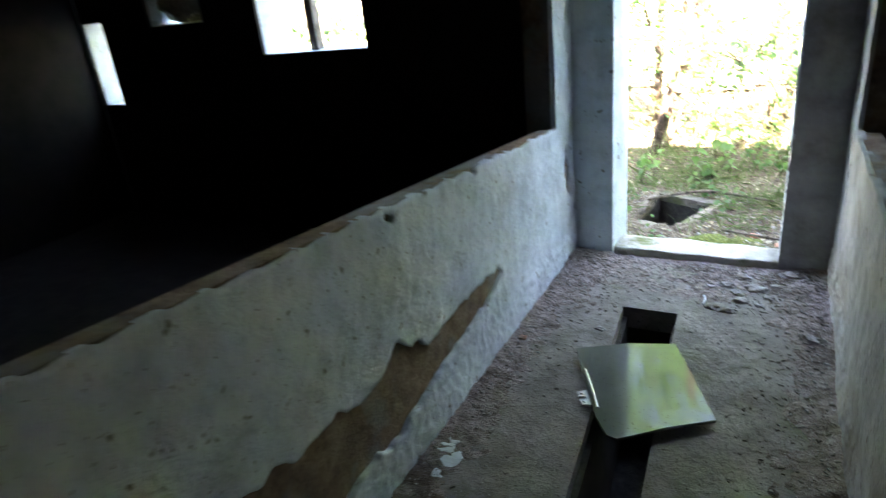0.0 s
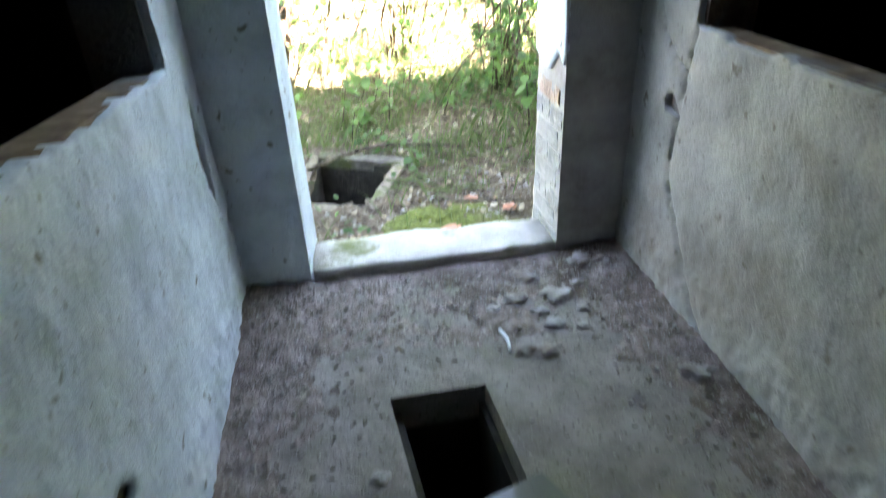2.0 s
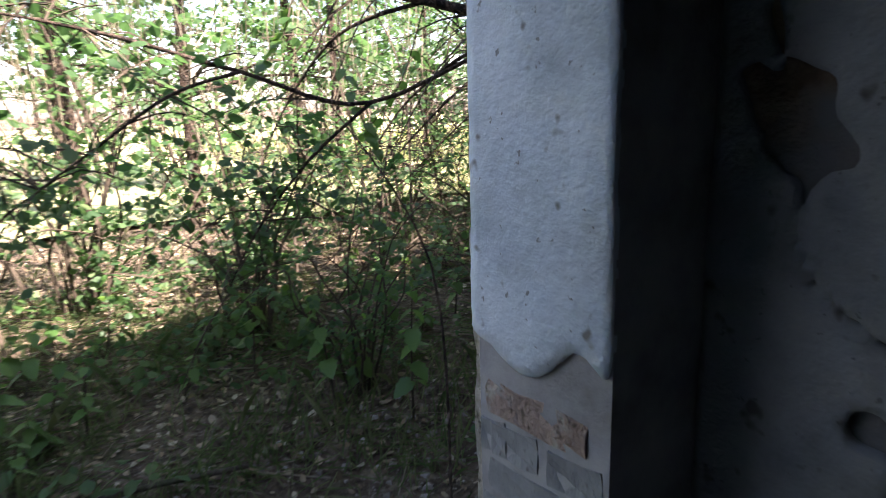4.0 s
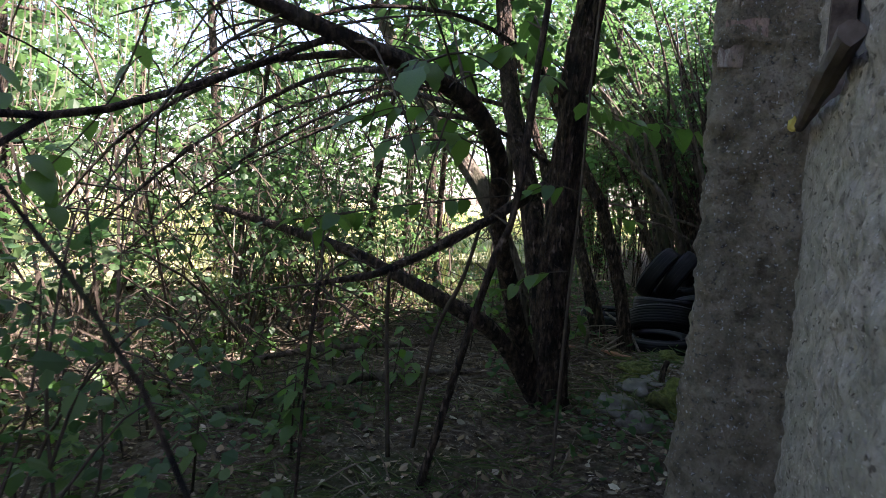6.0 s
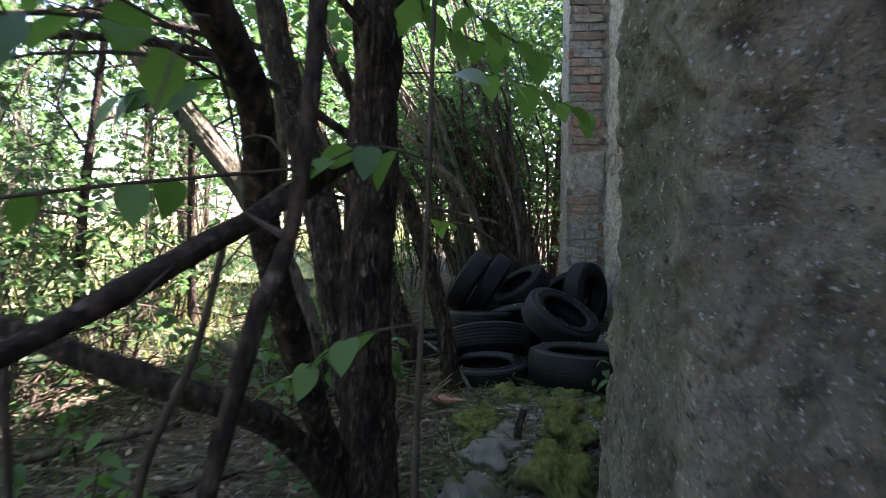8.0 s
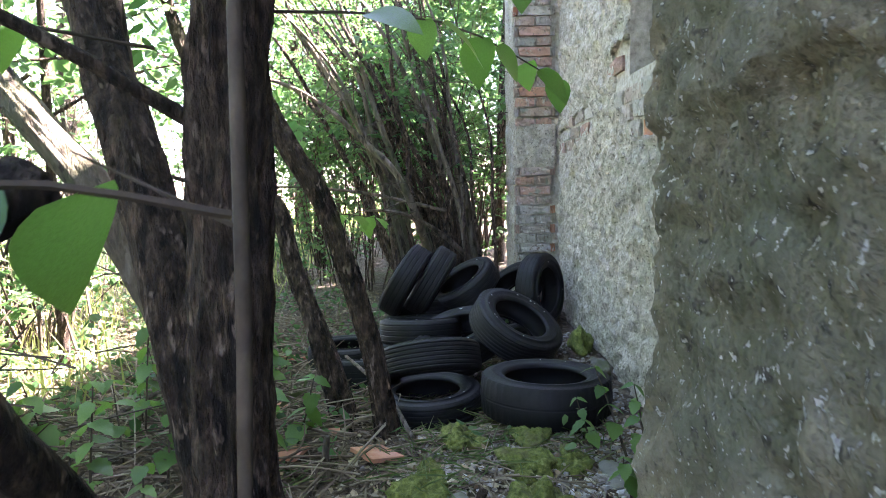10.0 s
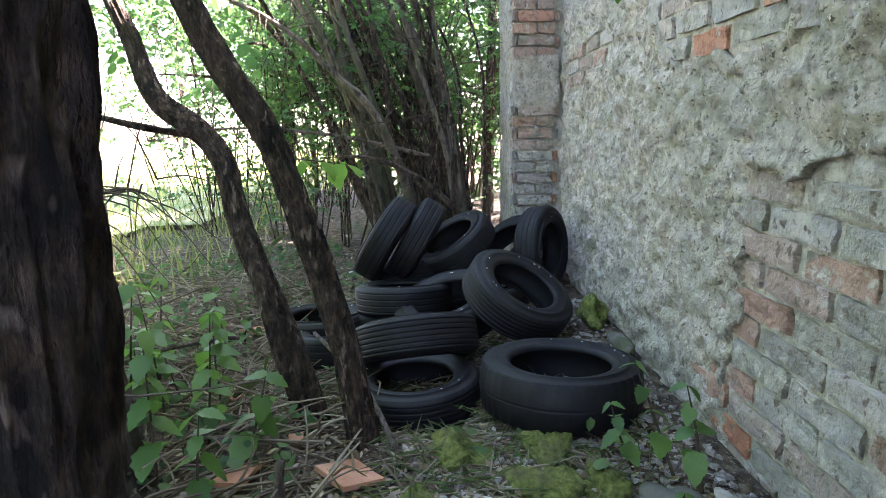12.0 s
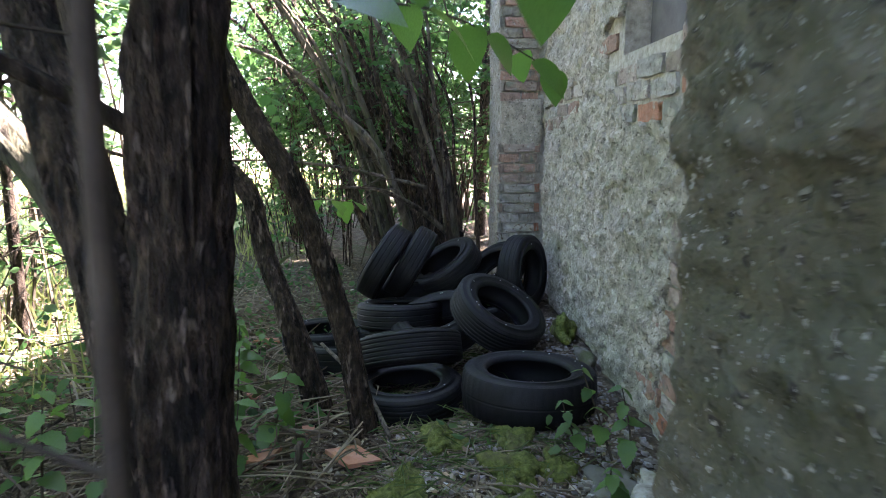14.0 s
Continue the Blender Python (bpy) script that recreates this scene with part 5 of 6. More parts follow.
def bush(h, spread, count, leaf, label):
    top = thing("bush", (0, 0, 0), label, "bush", "bushes of the wood edge")
    cl = []
    for _ in range(11):
        a, ln = rnd.uniform(0, 6.28), rnd.uniform(0.4, 1.0) * spread
        hh = h * rnd.uniform(0.6, 1.1)
        d = Vector((math.cos(a) * ln, math.sin(a) * ln, 0))
        kink = [Vector((rnd.gauss(0, 0.09), rnd.gauss(0, 0.09), rnd.gauss(0, 0.04))) for _ in range(3)]
        nodes = [(Vector((d.x * 0.08, d.y * 0.08, -0.25)), 0.012), (d * 0.3 + kink[0] + Vector((0, 0, hh * 0.3)), 0.01), (d * 0.65 + kink[1] + Vector((0, 0, hh * 0.65)), 0.007), (d * 1.1 + kink[2] + Vector((0, 0, hh)), 0.004), (d * 1.6 + Vector((0, 0, hh * 0.8)), 0.002)]
        part("stem", stem(*nodes, sides=5, sub=4), TWIG, top)
        cl += [q for q, _ in curve_points(nodes, 5)[5:]]
    part("leaves", crown([rnd.choice(cl) + Vector((rnd.gauss(0, 0.15), rnd.gauss(0, 0.15), rnd.gauss(0, 0.12))) for _ in range(count)], 16, leaf, 0.12), LEAF, top, "bright green leaves")
    return top


shrubs = [bush(1.7, 0.8, 42, 0.06, "loose bush with bright green leaves"), bush(1.2, 0.7, 40, 0.055, "low leafy bush of thin stems"), bush(2.4, 1.0, 60, 0.07, "tall airy bush with green leaves")]
first = set()
for k, x, y, sc in ((0, 0.3, 3.9, 1), (1, 1.3, 3.3, 1), (0, 3.2, 4.6, 1), (0, 3.5, 3.5, 0.8), (1, 4.2, 3.3, 0.9), (0, 5.1, 3.3, 0.8), (1, 4.4, 4.0, 1), (2, 5.6, 4.8, 1), (0, 6.8, 3.9, 1), (1, -1.6, 4.0, 1), (2, -2.6, 4.8, 1), (0, 1.05, 1.75, 0.55), (1, 0.95, 2.7, 0.8), 
                    (2, 11.2, 1.6, 1.2), (2, -3.2, 2.4, 1.0), (2, -4.6, 2.2, 1.0),  (2, 10.4, 0.6, 1.1), (2, 12.5, 0.2, 1.4), (2, 13.0, 2.6, 1.5), (2, 6.0, 9.5, 1.6), (2, 9.0, 11.0, 1.9), (2, 12.5, 9.5, 1.8), (2, 3.0, 10.5, 1.7), (2, 16.5, 8.5, 2.0), (2, 15.0, 13.0, 2.2), (2, 7.5, 14.0, 2.2), (2, 2.5, 14.5, 2.2), (2, 19.0, 3.0, 2.2), (2, 18.5, 0.5, 2.0)):
    m = pose(x, y, ground_z(x, y), 0, 0, rnd.uniform(0, 360))
    if k in first:
        c = copy_thing(shrubs[k], m)
    else:
        first.add(k)
        c = shrubs[k]
        c.matrix_basis = m
    c.scale = (sc, sc, sc)
thin = thing("tree", (-0.72, 2.9, -0.15), "slender leaning tree outside the door", "tree")
part("trunk", stem(((-0.75, 2.88, -0.25), 0.062), ((-0.69, 2.9, 0.05), 0.05), ((-0.51, 2.92, 0.8), 0.045), ((-0.38, 2.95, 1.42), 0.042), ((-0.1, 3.05, 3.4), 0.03), sides=12, rough=0.2), BARK, thin, "", True)
part("limb", stem(((-0.58, 2.92, 0.5), 0.02), ((-0.8, 3.0, 1.0), 0.016), ((-1.0, 3.1, 1.7), 0.01)), BARK, thin, "", True)
part("crown", crown([(-0.6 + rnd.gauss(0, 0.35), 3.1 + rnd.gauss(0, 0.35), rnd.uniform(0.5, 3.2)) for _ in range(34)], 14, 0.08, 0.13), LEAF, thin, "loose green leaves")

# thicket of dry drooping twigs
bm = bmesh.new()
tips = []
for _ in range(125):
    x, y = rnd.uniform(-2.2, 7.5), rnd.uniform(2.9, 7.0)
    if 0.2 < x < 1.6 and y < 3.4:
        continue
    h, a = rnd.uniform(0.7, 2.3), rnd.uniform(0, 6.28)
    d = Vector((math.cos(a), math.sin(a), 0)) * rnd.uniform(0.8, 2.0)
    d.y = abs(d.y) if y + d.y * 1.3 < 2.3 else d.y
    p = Vector((x, y, -0.2))
    nodes = ((p, 0.012), (p + d * 0.3 + Vector((rnd.gauss(0, 0.1), 0, h * 0.7)), 0.008), (p + d * 0.75 + Vector((0, rnd.gauss(0, 0.1), h)), 0.005), (p + d * 1.25 + Vector((0, 0, h * 0.55)), 0.002))
    tube(bm, nodes, 4, 4, 0.2, 1)
    line = curve_points(nodes, 5)
    for _ in range(9):
        q, r = line[rnd.randrange(4, len(line))]
        e = Vector((rnd.gauss(0, 1), rnd.gauss(0, 1), rnd.gauss(-0.5, 0.5))).normalized() * rnd.uniform(0.15, 0.55)
        tube(bm, ((q, 0.004), (q + e * 0.5 + Vector((0, 0, 0.03)), 0.003), (q + e + Vector((0, 0, -0.3 * e.length)), 0.0015)), 3, 2, 0.1, 1)
        tips.append(q + e)
for _ in range(420):
    x, y = rnd.uniform(0.9, 5.2), rnd.gauss(3.1, 0.45)
    p = Vector((x, max(2.0, y), rnd.uniform(-0.15, 0.35)))
    e = Vector((rnd.gauss(0, 1), rnd.gauss(0, 1), rnd.gauss(0, 0.6))).normalized() * rnd.uniform(0.15, 0.6)
    q = p + e
    q.z = max(-0.12, q.z)
    tube(bm, ((p, 0.005), ((p + q) / 2 + Vector((rnd.gauss(0, 0.05), 0, rnd.gauss(0, 0.05))), 0.004), (q, 0.002)), 3, 2, 0.1, 1)
single("thicket", bm, TWIG, "thicket of thin dry drooping twigs", "thicket", kind="stuff")
single("thicket_leaves", crown(tips, 4, 0.06, 0.16), LEAF, "sparse small leaves on the thicket", "leaves", kind="stuff")

# dry vines hanging from the wood edge
bm = bmesh.new()
for _ in range(420):
    x, y = rnd.uniform(-1.8, 7.0), rnd.uniform(3.4, 6.2)
    p = Vector((x, y, rnd.uniform(1.3, 3.4)))
    ln = min(p.z, rnd.uniform(0.5, 1.8))
    tube(bm, ((p, 0.004), (p + Vector((rnd.gauss(0, 0.06), rnd.gauss(0, 0.06), -0.5 * ln)), 0.004), (p + Vector((rnd.gauss(0, 0.1), rnd.gauss(0, 0.1), -ln)), 0.002)), 3, 4, 0.2, 1)
single("hanging_vines", bm, mat("dry_vine", [(0.16, 0.13, 0.09), (0.3, 0.26, 0.18), (0.45, 0.4, 0.3)], 9, 0.9, 0.0, island=True), "pale dry vines hanging from the trees", "vines", kind="stuff")

# ---- ground cover ----
bm = bmesh.new()
for _ in range(26000):
    x, y = rnd.uniform(-2.4, 8.8), rnd.uniform(0.36, 6.3)
    if inside(PIT_WIDE, x, y) or (4.0 < x < 7.2 and y < 1.2 and rnd.random() < 0.35):
        continue
    leaf_quad(bm, (x, y, ground_z(x, y) + 0.012), rnd.uniform(0.02, 0.055), 1.5, 0.35)
for _ in range(2600):
    x, y = rnd.uniform(3.7, 5.5), rnd.uniform(0.08, 1.35)
    leaf_quad(bm, (x, y, ground_z(x, y) + 0.014), rnd.uniform(0.012, 0.036), 1.5, 0.35)
single("leaf_litter", bm, LITTER, "dry brown leaf litter on the soil", "leaf litter", kind="stuff")
bm = bmesh.new()
for i in range(2300):
    x, y = (rnd.uniform(-2.0, 8.5), rnd.uniform(0.4, 5.5)) if i < 1000 else (rnd.uniform(3.4, 6.2), rnd.uniform(0.36, 2.6))
    if inside(PIT_WIDE, x, y):
        continue
    a, ln = rnd.uniform(0, 6.28), rnd.uniform(0.08, 0.4)
    p, q = Vector((x, y, 0)), Vector((x + math.cos(a) * ln, max(0.36, y + math.sin(a) * ln), 0))
    p.z, q.z = ground_z(p.x, p.y) + 0.01, ground_z(q.x, q.y) + rnd.uniform(0.008, 0.03)
    r = rnd.uniform(0.0015, 0.004)
    tube(bm, ((p, r), ((p + q) / 2 + Vector((0, 0, rnd.uniform(0, 0.02))), r), (q, r * 0.6)), 4, 2, 0.1, 2)
for _ in range(700):
    x, y = rnd.uniform(4.5, 7.6), rnd.uniform(1.2, 2.9)
    a, ln = rnd.uniform(0, 6.28), rnd.uniform(0.15, 0.6)
    p = Vector((x, y, ground_z(x, y) + rnd.uniform(0.0, 0.06)))
    q = Vector((x + math.cos(a) * ln, max(1.15, y + math.sin(a) * ln), 0))
    q.z = ground_z(q.x, q.y) + rnd.uniform(0.01, 0.2)
    r = rnd.uniform(0.002, 0.005)
    tube(bm, ((p, r), ((p + q) / 2 + Vector((rnd.gauss(0, 0.02), rnd.gauss(0, 0.02), rnd.uniform(0, 0.04))), r), (q, r * 0.5)), 4, 3, 0.1, 2)
single("twig_litter", bm, mat("dry_twigs", [(0.08, 0.058, 0.038), (0.16, 0.122, 0.083), (0.27, 0.225, 0.165)], 9, 0.9, 0.0, island=True), "scattered dry grey twigs on the ground", "twigs", kind="stuff")
bm = bmesh.new()
for _ in range(9000):
    x, y = rnd.uniform(-2.4, 10), rnd.uniform(0.4, 6.5)
    if inside(PIT_WIDE, x, y) or noise.noise((x * 0.8, y * 0.8, 5)) < (0.25 if y < 2.0 and x > 1.6 else -0.15):
        continue
    z, a, h = ground_z(x, y), rnd.uniform(0, 6.28), rnd.uniform(0.04, 0.2)
    w = Vector((math.cos(a), math.sin(a), 0)) * 0.003
    d = Vector((rnd.gauss(0, 0.4), rnd.gauss(0, 0.4), 1)) * h
    v = [bm.verts.new(c) for c in (Vector((x, y, z)) - w, Vector((x, y, z)) + w, Vector((x, y, z)) + d * 0.6 + w * 0.6, Vector((x, y, z)) + d + Vector((d.x, d.y, -0.2 * h)) * 0.5, Vector((x, y, z)) + d * 0.6 - w * 0.6)]
    bm.faces.new(v)
for _ in range(3600):
    x, y = rnd.uniform(-1.0, 1.6), rnd.uniform(0.9, 3.4)
    if inside(PIT_WIDE, x, y) or noise.noise((x * 1.6, y * 1.6, 7)) < 0.0:
        continue
    p, a, h = Vector((x, y, ground_z(x, y))), rnd.uniform(0, 6.28), rnd.uniform(0.05, 0.22)
    w, d = Vector((math.cos(a), math.sin(a), 0)) * 0.0035, Vector((rnd.gauss(0, 0.4), rnd.gauss(0, 0.4), 1)) * h
    bm.faces.new([bm.verts.new(c) for c in (p - w, p + w, p + d * 0.6 + w * 0.6, p + d + Vector((d.x, d.y, -0.2 * h)) * 0.5, p + d * 0.6 - w * 0.6)])
for i in range(9000):
    x, y = (rnd.uniform(-0.6, 3.4), rnd.uniform(0.9, 4.4)) if i % 4 else (rnd.uniform(3.6, 6.0), rnd.uniform(0.2, 1.6))
    if inside(PIT_WIDE, x, y) or noise.noise((x * 1.7, y * 1.7, 2)) < -0.05:
        continue
    z, a, h = ground_z(x, y) + rnd.uniform(0.004, 0.03), rnd.uniform(0, 6.28), rnd.uniform(0.05, 0.22)
    w = Vector((-math.sin(a), math.cos(a), 0)) * 0.002
    p, d = Vector((x, y, z)), Vector((math.cos(a), math.sin(a), rnd.uniform(-0.05, 0.2))) * h
    bm.faces.new([bm.verts.new(c) for c in (p - w, p + w, p + d * 0.6 + w + Vector((0, 0, 0.006)), p + d, p + d * 0.6 - w + Vector((0, 0, 0.006)))])
single("grass", bm, GRASS, "thin patchy woodland grass", "grass", kind="stuff")
bm = bmesh.new()
for _ in range(26000):
    x, y = rnd.uniform(5, 30), rnd.uniform(2.6, 22)
    z, a, h = -0.18, rnd.uniform(0, 6.28), rnd.uniform(0.1, 0.45)
    w = Vector((math.cos(a), math.sin(a), 0)) * 0.012
    p, d = Vector((x, y, z)), Vector((rnd.gauss(0, 0.3), rnd.gauss(0, 0.3), 1)) * h
    bm.faces.new([bm.verts.new(c) for c in (p - w, p + w, p + d)])
single("meadow_grass", bm, mat("sunlit_meadow", [(0.16, 0.2, 0.06), (0.26, 0.28, 0.1), (0.36, 0.34, 0.16)], 3, 0.8, 0.0, island=True, translucent=(0.3, 0.36, 0.1)), "tall pale sunlit meadow grass", "grass", kind="stuff")
bm = bmesh.new()
for _ in range(16000):
    x, y = rnd.uniform(-2.4, 8.5), rnd.uniform(0.4, 5.5)
    if inside(PIT_WIDE, x, y) or noise.noise((x * 1.1, y * 1.1, 9)) < (0.15 if x < 4.6 or y < 1.3 else -0.2) or (x > 4.0 and y < 1.35 and rnd.random() < 0.9):
        continue
    leaf_quad(bm, (x, y, ground_z(x, y) + rnd.uniform(0.02, 0.14)), rnd.uniform(0.025, 0.06), 1.2)
single("ground_ivy", bm, LEAF, "low green creeping plants on the soil", "ground cover", kind="stuff")

# nettles and other single plants
for x, y, h, n in ((4.75, 1.78, 0.52, 6), (4.95, 1.95, 0.62, 7), (5.1, 1.75, 0.5, 6), (5.3, 1.98, 0.56, 6), (5.55, 1.85, 0.45, 5), (4.6, 1.6, 0.34, 4), (4.85, 1.55, 0.3, 4), (5.75, 2.2, 0.5, 6), (5.0, 2.25, 0.6, 6), (4.55, 1.95, 0.45, 5), (6.0, 1.95, 0.4, 5), (5.4, 2.3, 0.55, 6), (4.3, 2.1, 0.5, 6)):
    leafy_plant("nettle", (x, y, ground_z(x, y)), h, n, 0.11, "green nettle with toothed leaves among the trees", 1, (rnd.uniform(-0.08, 0.08), rnd.uniform(-0.08, 0.08)), "nettles by the trees")
for i in range(82):
    x, y = (rnd.uniform(1.0, 5.0), rnd.uniform(1.75, 4.2)) if i < 42 else (rnd.uniform(-0.8, 1.3), rnd.uniform(1.7, 4.0)) if i < 70 else (rnd.uniform(4.7, 6.4), rnd.uniform(1.9, 3.0))
    leafy_plant("herb", (x, y, ground_z(x, y)), rnd.uniform(0.12, 0.4), rnd.randrange(3, 6), rnd.uniform(0.07, 0.115), "dark green broad-leaved herb on shaded soil", 1, (rnd.uniform(-0.08, 0.08), rnd.uniform(-0.08, 0.08)), "herbs under the bushes")
for x, y, h, n in ((2.3, 2.0, 0.35, 4), (1.9, 2.1, 0.42, 5), (1.6, 2.4, 0.5, 5), (2.7, 2.3, 0.4, 5), (3.1, 2.2, 0.3, 4), (2.2, 2.7, 0.45, 5), (1.2, 1.9, 0.4, 4), (0.85, 1.6, 0.5, 6), (1.05, 1.35, 0.55, 6), (0.75, 2.2, 0.5, 6), (3.4, 2.6, 0.4, 5)):
    leafy_plant("herb", (x, y, ground_z(x, y)), h, n, 0.1, "dark green broad-leaved herb on shaded soil", 1, (rnd.uniform(-0.08, 0.08), rnd.uniform(-0.08, 0.08)), "herbs under the bushes")
for x, y, h, lean in ((4.72, 0.2, 0.36, (0.05, 0.12)), (4.8, 0.3, 0.26, (-0.06, 0.1)), (4.5, 0.25, 0.16, (-0.1, 0.06)), (4.62, 0.16, 0.3, (0.1, 0.02))):
    leafy_plant("bramble", (x, y, ground_z(x, y)), h, 4, 0.085, "small dark bramble shoot beside the front tyre", 1, lean, "bramble shoots at the wall")

# ---- rubble, stones and tiles outdoors ----
for x, y, s, m, label in ((4.25, 0.62, (0.17, 0.1, 0.09), MOSS, "mossy rubble block near the tyres"), (4.62, 0.62, (0.13, 0.09, 0.035), MOSS, "low cushion of moss over rubble"), (4.9, 0.56, (0.12, 0.085, 0.04), MOSS, "bright moss cushion before the tyres"),
                          (4.9, 0.86, (0.12, 0.09, 0.04), MOSS, "moss cushion over broken brick"), (4.45, 1.0, (0.22, 0.1, 0.045), MOSS, "flat moss-grown stone slab"), (4.1, 0.95, (0.16, 0.1, 0.045), STONE, "grey rubble stone half in the soil"),
                          (4.28, 0.86, (0.13, 0.08, 0.02), STONE, "flat pale stone slab among moss"), (4.0, 0.78, (0.07, 0.05, 0.03), STONE, "pale mortar lump among moss"), (3.85, 0.7, (0.14, 0.13, 0.1), MOSS, "mossy rubble block beside the pilaster"), (3.75, 1.0, (0.15, 0.1, 0.06), STONE, "grey rubble stone by the tree foot"), (4.55, 0.24, (0.12, 0.09, 0.02), STONE, "flat broken mortar lump at the wall"),
                          (4.4, 0.12, (0.16, 0.08, 0.03), MORTAR, "flat broken mortar lump at the wall foot"), (6.15, 0.07, (0.2, 0.05, 0.09), MOSS, "mossy stone against the wall"), (5.75, 0.05, (0.14, 0.04, 0.05), DARKSTONE, "low dark stone against the wall"),
                          (0.12, 0.62, (0.2, 0.14, 0.02), MOSS, "thin moss cushion before the door sill"), (0.36, 0.46, (0.14, 0.1, 0.02), MOSS, "thin moss cushion before the door sill"), (-0.05, 0.45, (0.16, 0.08, 0.02), MOSS, "thin moss cushion before the door sill"), (3.5, 0.85, (0.1, 0.09, 0.06), DARKSTONE, "dark rubble stone on the soil"), (4.7, 0.42, (0.09, 0.07, 0.035), MOSS, "thin moss cushion at the wall")):
    bm = bmesh.new()
    blob(bm, (x, y, ground_z(x, y) + s[2] * 0.25), s, rnd.random() * 20, 5 if m is MOSS else 4, 1.0, 0.45)
    for v in bm.verts:
        lump = noise.noise(v.co * 28) + 0.7 * noise.noise(v.co * 70) if m is MOSS else 0.5 * noise.noise(v.co * 18) + 0.3 * noise.noise(v.co * 50)
        v.co += (v.co - Vector((x, y, ground_z(x, y) - 0.05))).normalized() * 0.016 * lump
    single("moss_cushion" if "cushion" in label else "stone", bm, m, label, "moss" if "cushion" in label else "stone", smooth=True)
for x, y, a, s, tilt, label in ((4.78, 1.2, 35, (0.095, 0.07), 9, "broken red clay tile lying on soil"), (4.8, 1.55, 80, (0.05, 0.075), 4, "red clay tile half under twigs"), (5.14, 0.86, 20, (0.03, 0.025), 5, "small red tile fragment by the moss"), (6.5, 1.95, 60, (0.08, 0.06), 6, "red clay tile fragment behind the trees"),
                                (5.05, 1.42, 10, (0.03, 0.025), 3, "small red tile fragment"), (5.6, 1.8, 30, (0.05, 0.03), 8, "red tile fragment in the litter")):
    bm = boxes((-s[0], s[0], -s[1], s[1], -0.008, 0.008))
    bmesh.ops.subdivide_edges(bm, edges=bm.edges, cuts=3, use_grid_fill=True)
    for v in bm.verts:
        v.co += Vector((noise.noise((v.co.y * 30, a, 0)), noise.noise((v.co.x * 30, a, 3)), 0)) * 0.014
    bmesh.ops.transform(bm, verts=bm.verts, matrix=pose(x, y, ground_z(x, y) + 0.03, tilt, tilt * 0.6, a))
    single("roof_tile", bm, TILE, label, "tile")
for x, y, r in ((0.13, 0.5, 0.05), (0.2, 0.42, 0.035), (0.09, 0.4, 0.035), (0.22, 0.37, 0.025), (0.46, 0.68, 0.035), (0.3, 0.8, 0.04), (-0.18, 0.5, 0.03)):
    bm = bmesh.new()
    blob(bm, (x, y, ground_z(x, y) + 0.02), (r, r * 0.8, r * 0.35), x * 9, 2)
    single("brick_chip", bm, TILE, "pink broken brick piece on mossy ground", "brick")
bm = bmesh.new()
for i in range(3200):
    x, y = (rnd.uniform(3.5, 6.6), abs(rnd.gauss(0, 0.45)) + 0.03) if i % 2 else (rnd.uniform(3.4, 5.1), rnd.uniform(0.04, 1.1))
    shard(bm, (x, y, ground_z(x, y) + 0.006), rnd.uniform(0.005, 0.022))
for _ in range(500):
    x, y = rnd.uniform(-0.6, 1.4), rnd.uniform(0.33, 1.6)
    if not inside(PIT_WIDE, x, y):
        shard(bm, (x, y, ground_z(x, y) + 0.006), rnd.uniform(0.005, 0.025))
single("gravel", bm, DEBRIS, "loose mortar crumbs and gravel along the wall", "gravel", kind="stuff")
for nodes, label in ((([((4.93, 1.06, -0.09), 0.011), ((5.36, 1.22, -0.03), 0.012), ((5.9, 1.5, 0.0), 0.009)]), "straight pale stick lying by the tyres"), ([((4.6, 1.36, -0.15), 0.016), ((4.6, 1.37, -0.02), 0.015), ((4.6, 1.36, 0.07), 0.012)], "short grey stump of a cut stem"),
                     ([((3.9, 1.9, -0.12), 0.02), ((3.2, 2.3, -0.06), 0.024), ((2.4, 2.6, -0.09), 0.018)], "fallen grey branch on the ground"), ([((4.3, 2.4, -0.1), 0.018), ((3.4, 2.8, -0.02), 0.02), ((2.6, 3.2, -0.1), 0.012)], "fallen mossy branch on the ground"),
                     ([((4.2, 0.83, -0.1), 0.02), ((4.2, 0.82, 0.0), 0.018), ((4.19, 0.8, 0.06), 0.015)], "short rotten stake stub in the rubble"), ([((0.1, 0.75, -0.08), 0.008), ((0.4, 0.62, -0.06), 0.008), ((0.7, 0.6, -0.08), 0.005)], "dry stick by the door"),
                     ([((-0.5, 1.35, -0.1), 0.012), ((-0.1, 1.5, -0.06), 0.012), ((0.4, 1.4, -0.08), 0.008)], "fallen stick behind the pit"), ([((6.0, 1.9, -0.05), 0.013), ((5.6, 2.2, 0.02), 0.014), ((5.0, 2.5, -0.05), 0.01)], "fallen stick among nettles"),
                     ([((0.75, 0.75, -0.12), 0.005), ((0.9, 1.0, 0.6), 0.004), ((0.75, 1.3, 1.1), 0.002)], "thin dark dead shoot by the door")):
    single("stick", stem(*nodes, sides=7), BARK if "dark" in label or "rotten" in label else PALEBARK, label, "stick", smooth=True)

